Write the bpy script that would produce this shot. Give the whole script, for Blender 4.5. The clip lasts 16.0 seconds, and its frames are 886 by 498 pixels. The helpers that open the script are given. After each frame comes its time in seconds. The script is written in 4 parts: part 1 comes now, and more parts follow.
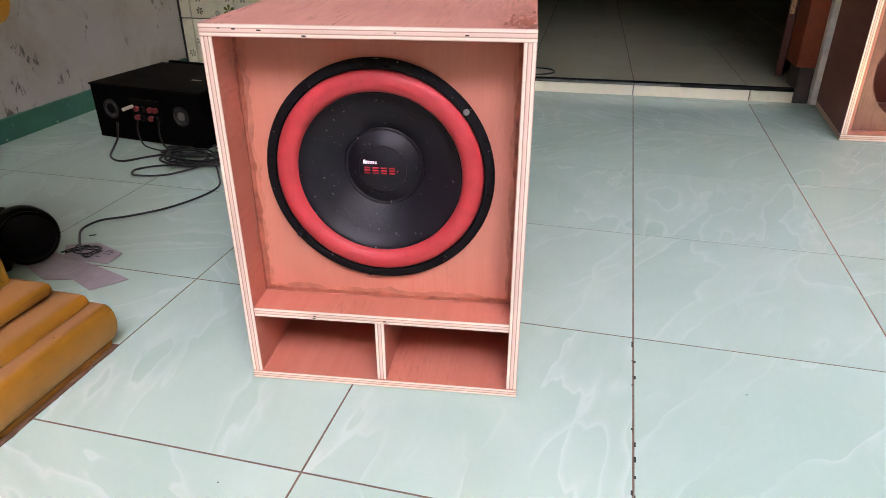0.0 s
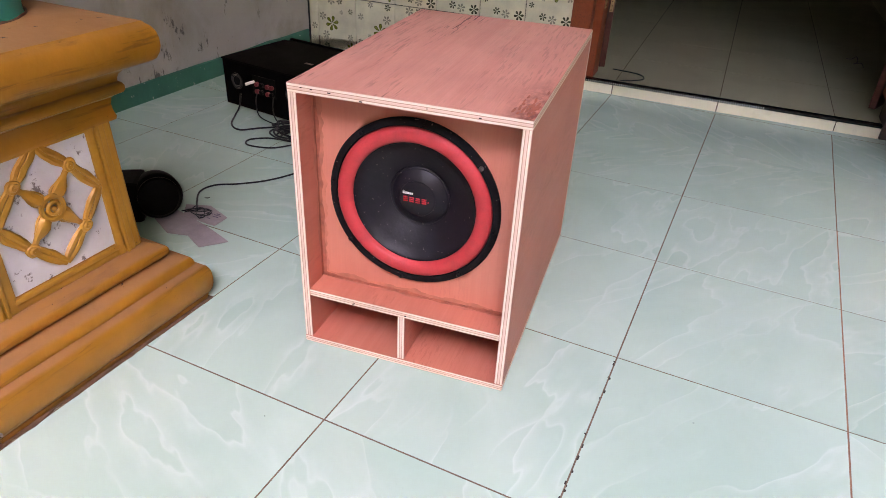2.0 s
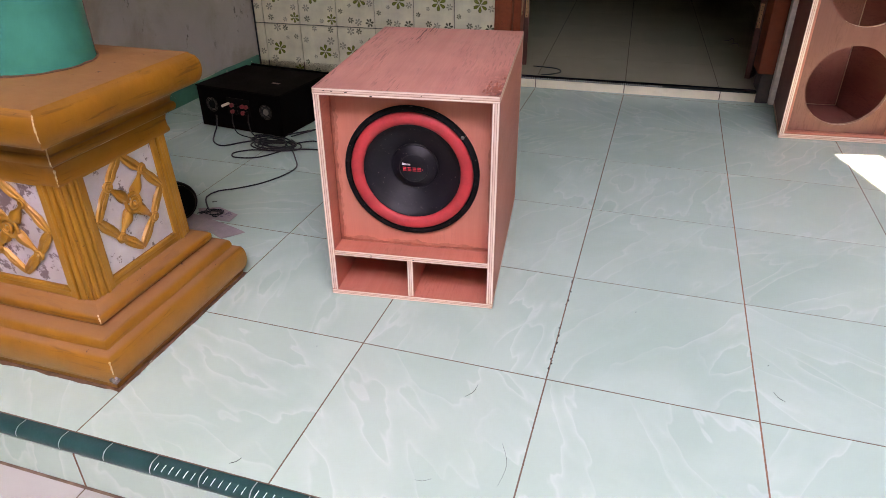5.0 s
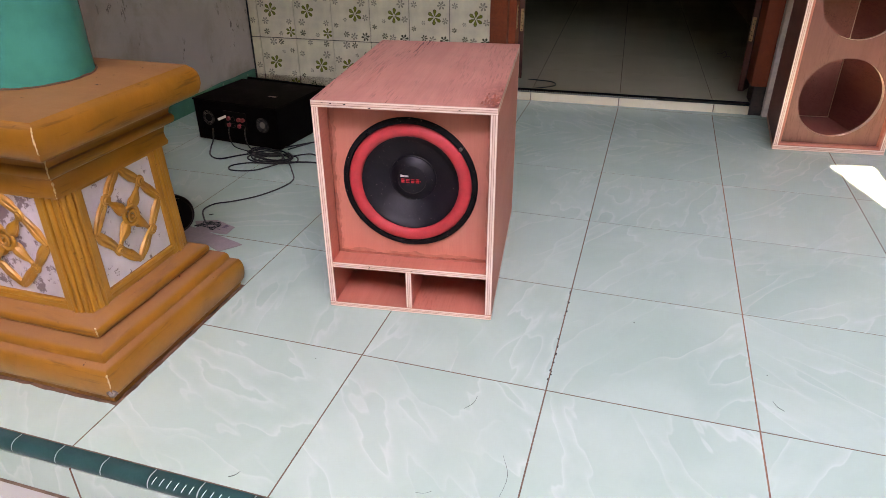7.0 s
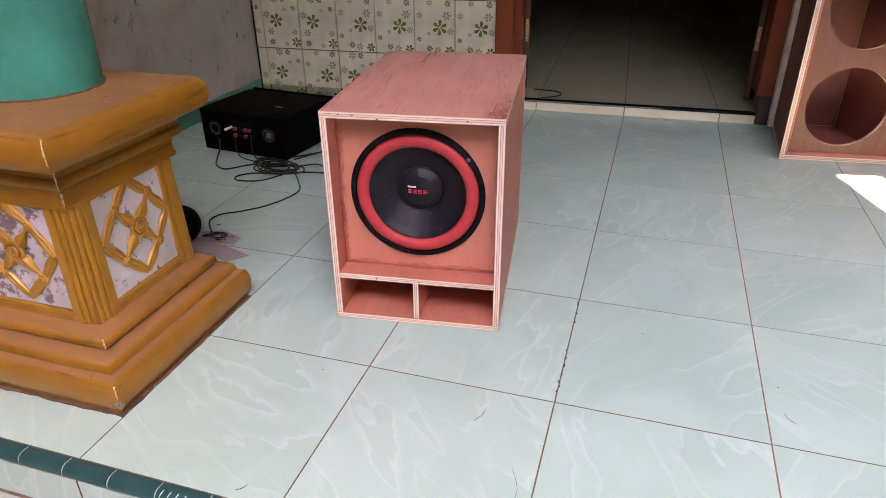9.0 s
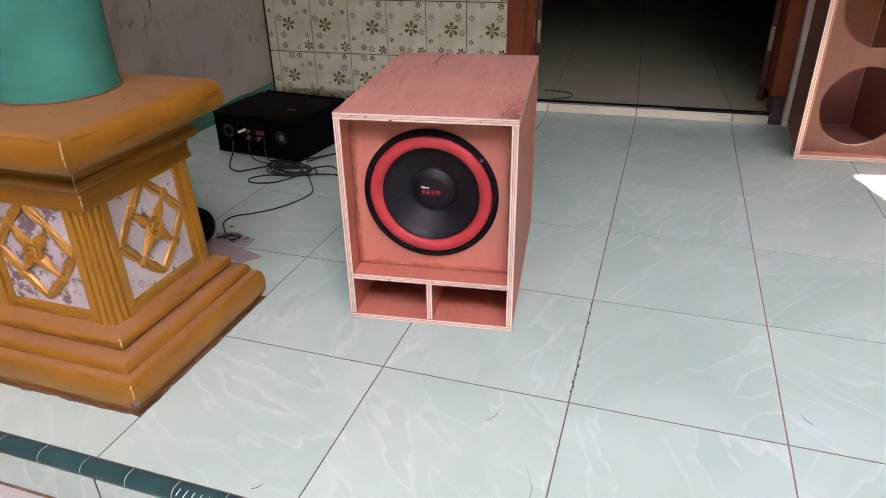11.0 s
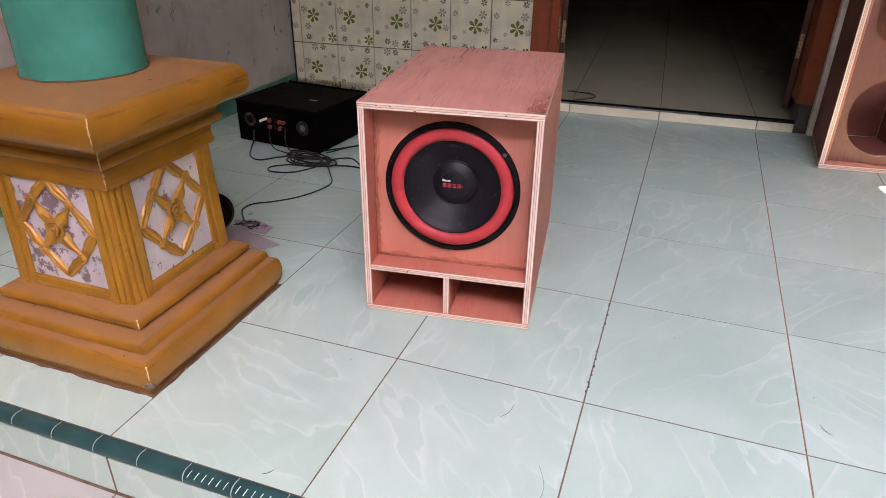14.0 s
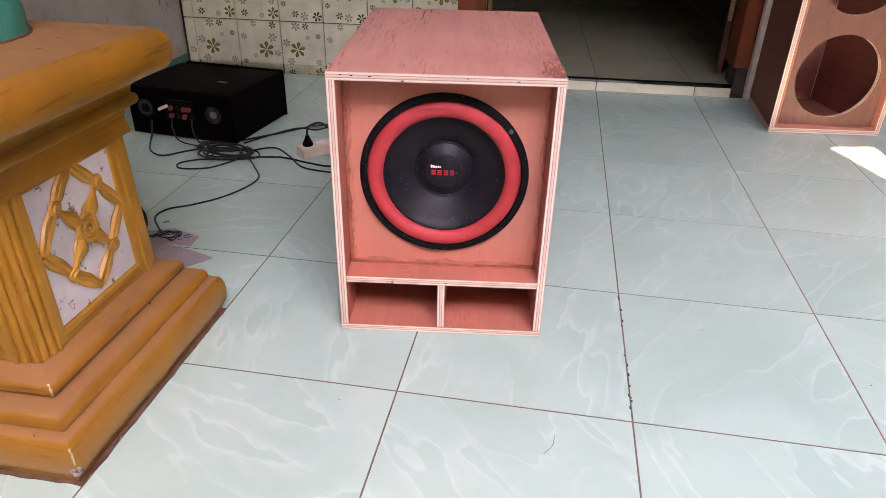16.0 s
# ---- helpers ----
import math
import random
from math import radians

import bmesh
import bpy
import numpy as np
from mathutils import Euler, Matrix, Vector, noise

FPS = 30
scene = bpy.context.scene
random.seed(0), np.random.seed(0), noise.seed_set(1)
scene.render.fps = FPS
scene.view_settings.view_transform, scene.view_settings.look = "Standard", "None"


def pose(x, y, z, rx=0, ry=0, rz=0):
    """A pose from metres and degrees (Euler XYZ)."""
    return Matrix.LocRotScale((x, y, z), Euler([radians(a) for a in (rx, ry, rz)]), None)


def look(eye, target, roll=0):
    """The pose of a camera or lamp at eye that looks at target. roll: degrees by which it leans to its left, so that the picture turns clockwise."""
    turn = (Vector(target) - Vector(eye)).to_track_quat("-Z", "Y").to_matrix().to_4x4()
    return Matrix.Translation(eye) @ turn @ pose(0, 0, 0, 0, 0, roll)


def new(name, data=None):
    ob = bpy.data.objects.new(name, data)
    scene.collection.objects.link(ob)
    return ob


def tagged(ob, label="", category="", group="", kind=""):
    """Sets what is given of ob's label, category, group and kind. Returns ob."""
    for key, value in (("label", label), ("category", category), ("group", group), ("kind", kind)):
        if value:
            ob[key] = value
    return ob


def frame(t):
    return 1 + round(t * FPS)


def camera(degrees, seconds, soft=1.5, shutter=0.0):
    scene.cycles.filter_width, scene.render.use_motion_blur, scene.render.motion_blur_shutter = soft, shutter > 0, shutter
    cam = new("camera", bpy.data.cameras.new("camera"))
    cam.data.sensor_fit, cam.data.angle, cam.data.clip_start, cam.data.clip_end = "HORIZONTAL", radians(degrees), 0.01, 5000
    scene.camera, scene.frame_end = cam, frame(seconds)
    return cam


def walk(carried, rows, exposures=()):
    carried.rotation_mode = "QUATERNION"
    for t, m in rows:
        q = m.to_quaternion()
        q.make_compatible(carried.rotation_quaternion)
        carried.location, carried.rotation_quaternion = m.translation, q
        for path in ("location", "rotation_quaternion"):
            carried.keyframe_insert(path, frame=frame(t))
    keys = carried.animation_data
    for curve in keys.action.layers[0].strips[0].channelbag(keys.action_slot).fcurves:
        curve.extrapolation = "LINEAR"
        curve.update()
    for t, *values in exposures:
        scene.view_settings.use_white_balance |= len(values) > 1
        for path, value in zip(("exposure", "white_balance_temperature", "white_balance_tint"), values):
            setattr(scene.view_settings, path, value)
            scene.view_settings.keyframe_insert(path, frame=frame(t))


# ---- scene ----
cam = camera(67.2, 16.0, soft=0.55)
PATH = [
    (0, (0.322, -0.549, 0.624), (-0.117, 1.177, -0.288), -0.1),
    (0.5, (0.324, -0.55, 0.785), (-0.122, 1.073, -0.295), 0.9),
    (1, (0.307, -0.544, 0.79), (-0.123, 1.041, -0.352), -0.9),
    (1.5, (0.381, -0.558, 0.78), (-0.236, 1.047, -0.241), 0.2),
    (2, (0.496, -0.652, 0.831), (-0.208, 0.905, -0.209), 3.0),
    (2.5, (0.542, -0.801, 0.824), (-0.105, 0.807, -0.175), -0.1),
    (3, (0.531, -0.942, 0.858), (-0.018, 0.65, -0.221), 1.3),
    (3.5, (0.527, -1.017, 0.885), (0.019, 0.656, -0.086), 0.6),
    (4, (0.524, -1.037, 0.902), (-0.02, 0.594, -0.119), -0.9),
    (6.5, (0.511, -1.052, 0.897), (0.017, 0.634, -0.059), 0.6),
    (7, (0.51, -1.053, 0.897), (-0.007, 0.621, -0.067), -0.3),
    (7.5, (0.513, -1.05, 0.896), (-0.019, 0.62, -0.067), -0.5),
    (8, (0.514, -1.044, 0.901), (-0.03, 0.623, -0.06), -0.3),
    (8.5, (0.513, -1.042, 0.902), (0.0, 0.648, -0.036), -0.5),
    (9, (0.5, -1.05, 0.899), (-0.031, 0.633, -0.042), -0.5),
    (11.5, (0.494, -1.057, 0.895), (-0.073, 0.618, -0.039), -1.0),
    (12, (0.489, -1.059, 0.887), (-0.084, 0.604, -0.067), -0.2),
    (12.5, (0.48, -1.061, 0.885), (-0.102, 0.599, -0.067), 0.2),
    (13, (0.478, -1.062, 0.881), (-0.115, 0.59, -0.078), 0.7),
    (13.5, (0.482, -1.062, 0.883), (-0.111, 0.596, -0.066), 0.7),
    (14, (0.482, -1.059, 0.881), (-0.116, 0.605, -0.054), 0.6),
    (14.5, (0.443, -1.054, 0.862), (-0.154, 0.614, -0.066), 0.6),
    (15, (0.37, -1.028, 0.828), (-0.222, 0.601, -0.171), 0.3),
    (15.5, (0.272, -0.921, 0.786), (-0.181, 0.734, -0.241), -1.0),
    (16, (0.214, -0.869, 0.78), (-0.061, 0.857, -0.192), 1.3),
]
walk(cam, [(t, look(eye, target, roll)) for t, eye, target, roll in PATH], [(0.0, 6.02, 11200, 30), (2.5, 5.98, 11200, 36), (4.0, 5.72, 11200, 38), (12.0, 5.70, 11200, 39), (14.0, 5.72, 11200, 39), (15.0, 5.80, 11200, 39), (16.0, 5.90, 11200, 39)])

# ---- light ----
SUN_AZ, SUN_EL = 93.0, 50.0
world = bpy.data.worlds.new("sky")
scene.world = world
world.use_nodes = True
wn = world.node_tree
sky = wn.nodes.new("ShaderNodeTexSky")
sky.sky_type, sky.sun_disc = "NISHITA", False
sky.sun_elevation, sky.sun_rotation = radians(SUN_EL), radians(SUN_AZ)
wn.links.new(sky.outputs[0], wn.nodes["Background"].inputs[0])
wn.nodes["Background"].inputs[1].default_value = 0.15
sun_dir = Vector((math.sin(radians(SUN_AZ)) * math.cos(radians(SUN_EL)), math.cos(radians(SUN_AZ)) * math.cos(radians(SUN_EL)), math.sin(radians(SUN_EL))))
sun = new("sun", bpy.data.lights.new("sun", "SUN"))
sun.data.energy, sun.data.angle, sun.data.color = 4.0, radians(0.5), (1.0, 0.97, 0.93)
sun.matrix_world = look(sun_dir * 10, (0, 0, 0))


# ---- materials ----
class Nodes:
    def __init__(self, name):
        self.m = bpy.data.materials.new(name)
        self.m.use_nodes = True
        self.t = self.m.node_tree
        self.b = self.t.nodes["Principled BSDF"]
        self.tc = self.t.nodes.new("ShaderNodeTexCoord")

    def add(self, kind, **values):
        n = self.t.nodes.new(kind)
        for k, v in values.items():
            n.inputs[k].default_value = v
        return n

    def link(self, a, b):
        self.t.links.new(a, b)

    def coords(self, source="Object", scale=(1, 1, 1), random_shift=0.0):
        mp = self.add("ShaderNodeMapping", Scale=scale)
        out = self.tc.outputs[source]
        if random_shift:
            info = self.add("ShaderNodeObjectInfo")
            mul = self.add("ShaderNodeVectorMath")
            mul.operation = "MULTIPLY_ADD"
            self.link(info.outputs["Random"], mul.inputs[0])
            mul.inputs[1].default_value = (random_shift, random_shift * 1.7, random_shift * 0.6)
            self.link(out, mul.inputs[2])
            out = mul.outputs[0]
        self.link(out, mp.inputs[0])
        return mp.outputs[0]

    def noise(self, vec, scale, detail=4.0, rough=0.55, distort=0.0):
        n = self.add("ShaderNodeTexNoise", Scale=scale, Detail=detail, Roughness=rough, Distortion=distort)
        self.link(vec, n.inputs["Vector"])
        return n.outputs[0]

    def ramp(self, fac, stops, ease="LINEAR"):
        r = self.add("ShaderNodeValToRGB")
        r.color_ramp.interpolation = ease
        e = r.color_ramp.elements
        while len(e) < len(stops):
            e.new(0.5)
        for el, (p, c) in zip(e, stops):
            el.position = p
            el.color = (c, c, c, 1) if isinstance(c, (int, float)) else (*c, 1)
        self.link(fac, r.inputs[0])
        return r.outputs[0]

    def mix(self, fac, a, b, mode="MIX"):
        n = self.t.nodes.new("ShaderNodeMix")
        n.data_type, n.blend_type = "RGBA", mode
        for sock, v in ((n.inputs[0], fac), (n.inputs[6], a), (n.inputs[7], b)):
            if isinstance(v, bpy.types.NodeSocket):
                self.link(v, sock)
            elif isinstance(v, (int, float)):
                sock.default_value = v
            else:
                sock.default_value = (*v, 1)
        return n.outputs[2]

    def math(self, op, a, b=0.0):
        n = self.t.nodes.new("ShaderNodeMath")
        n.operation = op
        for sock, v in ((n.inputs[0], a), (n.inputs[1], b)):
            if isinstance(v, bpy.types.NodeSocket):
                self.link(v, sock)
            else:
                sock.default_value = v
        return n.outputs[0]

    def finish(self, color, rough=0.5, bump=None, depth=0.001, strength=0.5, **extra):
        for k, v in (("Base Color", color), ("Roughness", rough)):
            if isinstance(v, bpy.types.NodeSocket):
                self.link(v, self.b.inputs[k])
            else:
                self.b.inputs[k].default_value = (*v, 1) if k == "Base Color" else v
        for k, v in extra.items():
            self.b.inputs[k].default_value = v
        if bump is not None:
            n = self.add("ShaderNodeBump", Strength=strength, Distance=depth)
            self.link(bump, n.inputs["Height"])
            self.link(n.outputs[0], self.b.inputs["Normal"])
        return self.m


def plain(name, color, rough=0.5, spread=0.12, scale=30.0, metal=0.0, bump=0.0006, fine=220.0, gloss=0.5, specks=0.0):
    """A painted, moulded or cast surface: broad mottling, fine grain and a slight relief."""
    n = Nodes(name)
    v = n.coords()
    broad = n.noise(v, scale, 5)
    grain = n.noise(v, fine, 3)
    dark = tuple(c * (1 - spread) for c in color)
    light = tuple(min(1, c * (1 + spread)) for c in color)
    c = n.mix(n.ramp(broad, [(0.3, 0.0), (0.7, 1.0)]), dark, light)
    c = n.mix(0.12, c, grain, "OVERLAY")
    if specks:
        c = n.mix(n.ramp(n.noise(v, 190.0, 2, 0.5), [(0.70, 0.0), (0.745, specks)]), c, (0.45, 0.40, 0.38))
    r = n.ramp(broad, [(0.2, max(0.03, rough - 0.08)), (0.8, min(1, rough + 0.08))])
    return n.finish(c, r, grain, bump, 0.4, Metallic=metal, **{"Specular IOR Level": gloss})


def floor_tile_material(name, base, pale, vein, rough, vein_amount):
    n = Nodes(name)
    v = n.coords("Object", (1, 1, 1), 37.0)
    cloud = n.noise(v, 3.0, 4, 0.5, 0.8)
    c = n.mix(n.ramp(cloud, [(0.3, 0.0), (0.75, 1.0)]), base, pale)
    turned_v = n.coords("Object", (1.0, 1.0, 1), 37.0)
    spin = n.add("ShaderNodeVectorRotate")
    spin.rotation_type = "Z_AXIS"
    info = n.add("ShaderNodeObjectInfo")
    n.link(n.math("ADD", n.math("MULTIPLY", info.outputs["Random"], 2.6), 0.4), spin.inputs["Angle"])
    n.link(turned_v, spin.inputs["Vector"])
    long_v = n.add("ShaderNodeMapping", Scale=(0.80, 2.7, 1))
    n.link(spin.outputs[0], long_v.inputs[0])
    # veins: thin wavy white edges in loose parallel sets, each with a milky fade on one side, crossed here and there by finer ones
    field = n.noise(long_v.outputs[0], 2.1, 4.0, 0.47, 0.0)
    edge_a = n.ramp(field, [(0.452, 0.0), (0.458, 0.9), (0.465, 0.45), (0.482, 0.16), (0.52, 0.0)])
    edge_b = n.ramp(field, [(0.50, 0.0), (0.545, 0.16), (0.560, 0.45), (0.566, 0.85), (0.572, 0.0)])
    edge_a = n.math("MAXIMUM", edge_a, edge_b)
    cross_v = n.add("ShaderNodeMapping", Scale=(1.0, 2.6, 1), Location=(4.1, 2.3, 0.7), Rotation=(0, 0, 0.55))
    n.link(spin.outputs[0], cross_v.inputs[0])
    edge_c = n.ramp(n.noise(cross_v.outputs[0], 1.5, 3.6, 0.45, 0.0), [(0.486, 0.0), (0.492, 0.9), (0.498, 0.40), (0.52, 0.0)])
    gate = n.ramp(n.noise(v, 3.4, 2), [(0.36, 0.10), (0.56, 1.0)])
    gate_c = n.ramp(n.noise(v, 2.3, 2), [(0.47, 0.0), (0.60, 0.8)])
    veins = n.math("MAXIMUM", n.math("MULTIPLY", edge_a, gate), n.math("MULTIPLY", edge_c, gate_c))
    c = n.mix(n.math("MULTIPLY", veins, vein_amount), c, vein)
    world_v = n.coords("Object", (1, 1, 1), 11.0)
    dust = n.noise(world_v, 60, 6, 0.7)
    c = n.mix(n.ramp(dust, [(0.66, 0.0), (0.80, 0.16)]), c, (0.16, 0.15, 0.13))
    smear = n.noise(world_v, 5, 5, 0.6, 0.5)
    r = n.ramp(smear, [(0.3, rough), (0.75, rough + 0.07)])
    return n.finish(c, r, n.noise(world_v, 9, 2), 0.0006, 0.12, **{"Specular IOR Level": 0.5})


def ply_face_material(name, base, dark, light, streaks, torn=False, upright=False):
    n = Nodes(name)

    def along(a, b):
        return (a, a, b) if upright else (a, b, a)

    v = n.coords("Object", along(38, 2.2), 5.0)
    fine = n.noise(n.coords("Object", along(420, 9), 5.0), 1.0, 4, 0.6)
    grain = n.noise(v, 1.0, 5, 0.6, 0.6)
    c = n.mix(n.ramp(grain, [(0.28, 0.0), (0.72, 1.0)]), base, light)
    c = n.mix(n.ramp(fine, [(0.35, 0.06 if upright else (0.09 if torn else 0.10)), (0.62, 0.0)]), c, dark)
    pore = n.noise(n.coords("Object", along(190, 15) if torn else along(230, 34), 5.0), 1.0, 3, 0.6)
    area = n.noise(n.coords("Object", along(9, 1.6), 5.0), 1.0, 3)
    mask = n.math("MULTIPLY", n.ramp(pore, [(0.545, 0.0), (0.60, 1.0)]), n.ramp(area, [(0.43, 0.0), (0.53, 1.0)] if torn else [(0.47, 0.0), (0.57, 1.0)]))
    if torn:
        # the veneer is torn in bands on one half and rubbed dark at one front corner
        sep = n.add("ShaderNodeSeparateXYZ")
        n.link(n.tc.outputs["Object"], sep.inputs[0])
        band = n.ramp(sep.outputs[0], [(0.0, 0.75), (0.03, 0.22), (0.095, 0.35), (0.115, 1.0), (0.165, 1.0), (0.20, 0.15), (0.38, 0.25)])
        mask = n.math("MULTIPLY", mask, band)
        corner = n.math("MULTIPLY", n.ramp(sep.outputs[0], [(0.335, 0.0), (0.375, 1.0)]), n.ramp(sep.outputs[1], [(0.05, 1.0), (0.22, 0.0)]))
        rub = n.ramp(n.noise(n.coords("Object", (70, 40, 70)), 1.0, 5, 0.7), [(0.38, 0.0), (0.55, 0.9)])
        mask = n.math("MAXIMUM", mask, n.math("MULTIPLY", corner, rub))
    c = n.mix(n.math("MULTIPLY", mask, streaks), c, dark)
    blot = n.noise(n.coords("Object", (1, 1, 1), 5.0), 6, 5)
    c = n.mix(n.ramp(blot, [(0.42, 0.0), (0.75, 0.18)]), c, dark)
    return n.finish(c, 0.55, fine, 0.0005, 0.5)


def ply_edge_material(name):
    n = Nodes(name)
    sep = n.add("ShaderNodeSeparateXYZ")
    n.link(n.tc.outputs["UV"], sep.inputs[0])
    wob = n.noise(n.coords("UV", (30, 0.0, 1)), 1.0, 3)
    v = n.math("ADD", sep.outputs[1], n.math("MULTIPLY", n.math("SUBTRACT", wob, 0.5), 0.06))
    c = n.ramp(v, [(0.0, (0.55, 0.31, 0.23)), (0.10, (0.84, 0.64, 0.51)), (0.25, (0.87, 0.68, 0.55)), (0.31, (0.42, 0.19, 0.13)), (0.39, (0.74, 0.48, 0.37)),
                   (0.60, (0.78, 0.54, 0.42)), (0.66, (0.42, 0.19, 0.14)), (0.74, (0.87, 0.68, 0.55)), (0.90, (0.84, 0.63, 0.51)), (1.0, (0.50, 0.28, 0.21))])
    spots = n.noise(n.coords("UV", (60, 3, 1)), 1.0, 5, 0.7)
    c = n.mix(n.ramp(spots, [(0.62, 0.0), (0.74, 0.55)]), c, (0.35, 0.17, 0.10))
    return n.finish(c, 0.7, spots, 0.0005, 0.6)


def wall_material(name):
    n = Nodes(name)
    v = n.coords()
    c = n.mix(n.ramp(n.noise(v, 2.2, 5), [(0.3, 0.0), (0.7, 1.0)]), (0.42, 0.372, 0.332), (0.54, 0.482, 0.438))
    # brown damp clouds and rubbed grime
    damp = n.noise(n.coords("Object", (1, 1, 0.8)), 3.6, 6, 0.65, 0.4)
    c = n.mix(n.ramp(damp, [(0.50, 0.0), (0.66, 0.50)]), c, (0.30, 0.23, 0.15))
    # peeling in upright flakes, gathered in a few places
    peel = n.noise(n.coords("Object", (1, 1, 0.5)), 22, 7, 0.72)
    place = n.noise(v, 3.1, 2)
    mask = n.math("MULTIPLY", n.ramp(peel, [(0.585, 0.0), (0.625, 1.0)]), n.ramp(place, [(0.51, 0.0), (0.58, 1.0)]))
    c = n.mix(n.math("MULTIPLY", mask, 0.8), c, (0.075, 0.062, 0.055))
    pale = n.ramp(n.noise(v, 30, 5, 0.7), [(0.64, 0.0), (0.68, 0.5)])
    c = n.mix(n.math("MULTIPLY", pale, n.ramp(place, [(0.42, 0.0), (0.55, 1.0)])), c, (0.40, 0.38, 0.36))
    return n.finish(c, 0.75, n.noise(v, 40, 6), 0.002, 0.5)


def worn_paint(name, color, under, amount=0.5, rough=0.4, metal=0.0, scale=22.0, dust=None, bare=0.66):
    """Paint that has chipped off here and there down to what lies under it, with dust that has settled on upward faces."""
    n = Nodes(name)
    v = n.coords()
    broad = n.noise(v, 9, 4)
    c = n.mix(n.ramp(broad, [(0.3, 0.0), (0.7, 1.0)]), tuple(x * 0.78 for x in color), tuple(min(1, x * 1.12) for x in color))
    chips = n.noise(v, scale, 7, 0.7)
    c = n.mix(n.ramp(chips, [(bare, 0.0), (bare + 0.04, amount)]), c, under)
    r = rough
    if dust:
        # long scuffs that run round the mouldings
        scuff = n.noise(n.coords("Object", (7, 7, 90)), 1.0, 4, 0.65, 0.4)
        c = n.mix(n.ramp(scuff, [(0.57, 0.0), (0.68, amount * 0.55)]), c, under)
        geo = n.add("ShaderNodeNewGeometry")
        sep = n.add("ShaderNodeSeparateXYZ")
        n.link(geo.outputs["Normal"], sep.inputs[0])
        up = n.ramp(sep.outputs[2], [(0.55, 0.0), (0.95, 1.0)])
        d = n.math("MULTIPLY", up, n.ramp(n.noise(v, 16, 6), [(0.25, 0.55), (0.7, 0.9)]))
        c = n.mix(d, c, dust)
        fleck = n.noise(v, 48, 3, 0.6)
        c = n.mix(n.math("MULTIPLY", up, n.ramp(fleck, [(0.69, 0.0), (0.71, 0.9)])), c, (0.035, 0.012, 0.008))
        r = n.ramp(d, [(0.0, rough), (1.0, 0.8)])
    return n.finish(c, r, n.noise(v, 60, 5), 0.0012, 0.5, Metallic=metal)


M = {}
M["floor_tile"] = floor_tile_material("mint_floor_tile", (0.35, 0.525, 0.445), (0.44, 0.61, 0.53), (0.80, 0.87, 0.84), 0.05, 0.27)
M["room_tile"] = floor_tile_material("grey_room_tile", (0.38, 0.36, 0.25), (0.44, 0.42, 0.30), (0.34, 0.33, 0.25), 0.33, 0.1)
M["sill_tile"] = floor_tile_material("cream_sill_tile", (0.84, 0.75, 0.55), (0.90, 0.82, 0.63), (0.85, 0.82, 0.72), 0.25, 0.3)
M["yard"] = floor_tile_material("pale_paving_tile", (0.32, 0.325, 0.305), (0.42, 0.425, 0.40), (0.62, 0.60, 0.59), 0.35, 0.5)
M["pale_grout"] = plain("pale_grout", (0.42, 0.45, 0.43), 0.8, 0.2)
# dark colour of the added light-blocking walls, so that they bounce little
M["yard_wall"] = plain("dark_sky_block", (0.055, 0.06, 0.045), 0.9, 0.35, 3.0, 0, 0.003, 40)
# colour of the unseen ground, dark to cut bounced light
M["soil"] = plain("low_bounce_ground", (0.045, 0.042, 0.038), 0.9, 0.3, 3.0, 0, 0.004, 40)
M["pale_filler"] = plain("mint_joint_filler", (0.27, 0.38, 0.33), 0.5, 0.2)
M["rust_grout"] = plain("rusty_grout", (0.27, 0.13, 0.08), 0.9, 0.4, 30.0)
M["grout"] = plain("brown_grout", (0.16, 0.105, 0.072), 0.9, 0.35, 25.0)
M["trim"] = plain("dark_green_glaze", (0.009, 0.062, 0.060), 0.30, 0.12, 9.0, gloss=0.3)
M["black_trim"] = plain("black_glaze", (0.007, 0.008, 0.008), 0.2, 0.3, 20.0)
M["white_ridge"] = plain("white_glaze", (0.75, 0.80, 0.78), 0.3, 0.15, 40.0)
M["wall"] = wall_material("stained_wall_paint")
M["baseboard"] = worn_paint("green_baseboard_paint", (0.015, 0.19, 0.13), (0.55, 0.60, 0.55), 0.8, 0.5, 0, 48, bare=0.645)
M["wall_tile"] = plain("glazed_wall_tile", (0.74, 0.685, 0.515), 0.2, 0.15, 11.0)
M["print_olive"] = plain("olive_print", (0.085, 0.085, 0.016), 0.25, 0.25, 60.0)
M["print_green"] = plain("olive_green_print", (0.19, 0.20, 0.035), 0.25, 0.2, 60.0)
M["print_grey"] = plain("grey_green_print", (0.075, 0.072, 0.038), 0.25, 0.2, 60.0)
M["print_pale"] = plain("pale_grey_print", (0.30, 0.28, 0.21), 0.25, 0.1, 60.0)
M["cream_plaster"] = plain("cream_plaster", (0.80, 0.74, 0.66), 0.6, 0.15, 40.0)
M["tile_gap"] = plain("dark_tile_gap", (0.04, 0.035, 0.03), 0.9)
# ceiling grey kept dark to lower its bounce
M["ceiling"] = plain("low_bounce_ceiling", (0.12, 0.115, 0.11), 0.8, 0.05, 4.0)
# near-black in place of room shade; also on the added side wall
M["room_wall"] = plain("shade_black", (0.012, 0.010, 0.008), 0.8, 0.1, 4.0)
M["door_wood"] = ply_face_material("red_brown_door_wood", (0.26, 0.040, 0.010), (0.08, 0.015, 0.006), (0.35, 0.064, 0.017), 0.4)
M["concrete"] = plain("stained_concrete", (0.20, 0.17, 0.15), 0.85, 0.35, 30.0, 0, 0.002, 120)
M["pale_chip"] = plain("pale_gold_chip", (0.72, 0.55, 0.33), 0.4, 0.3, 200.0)
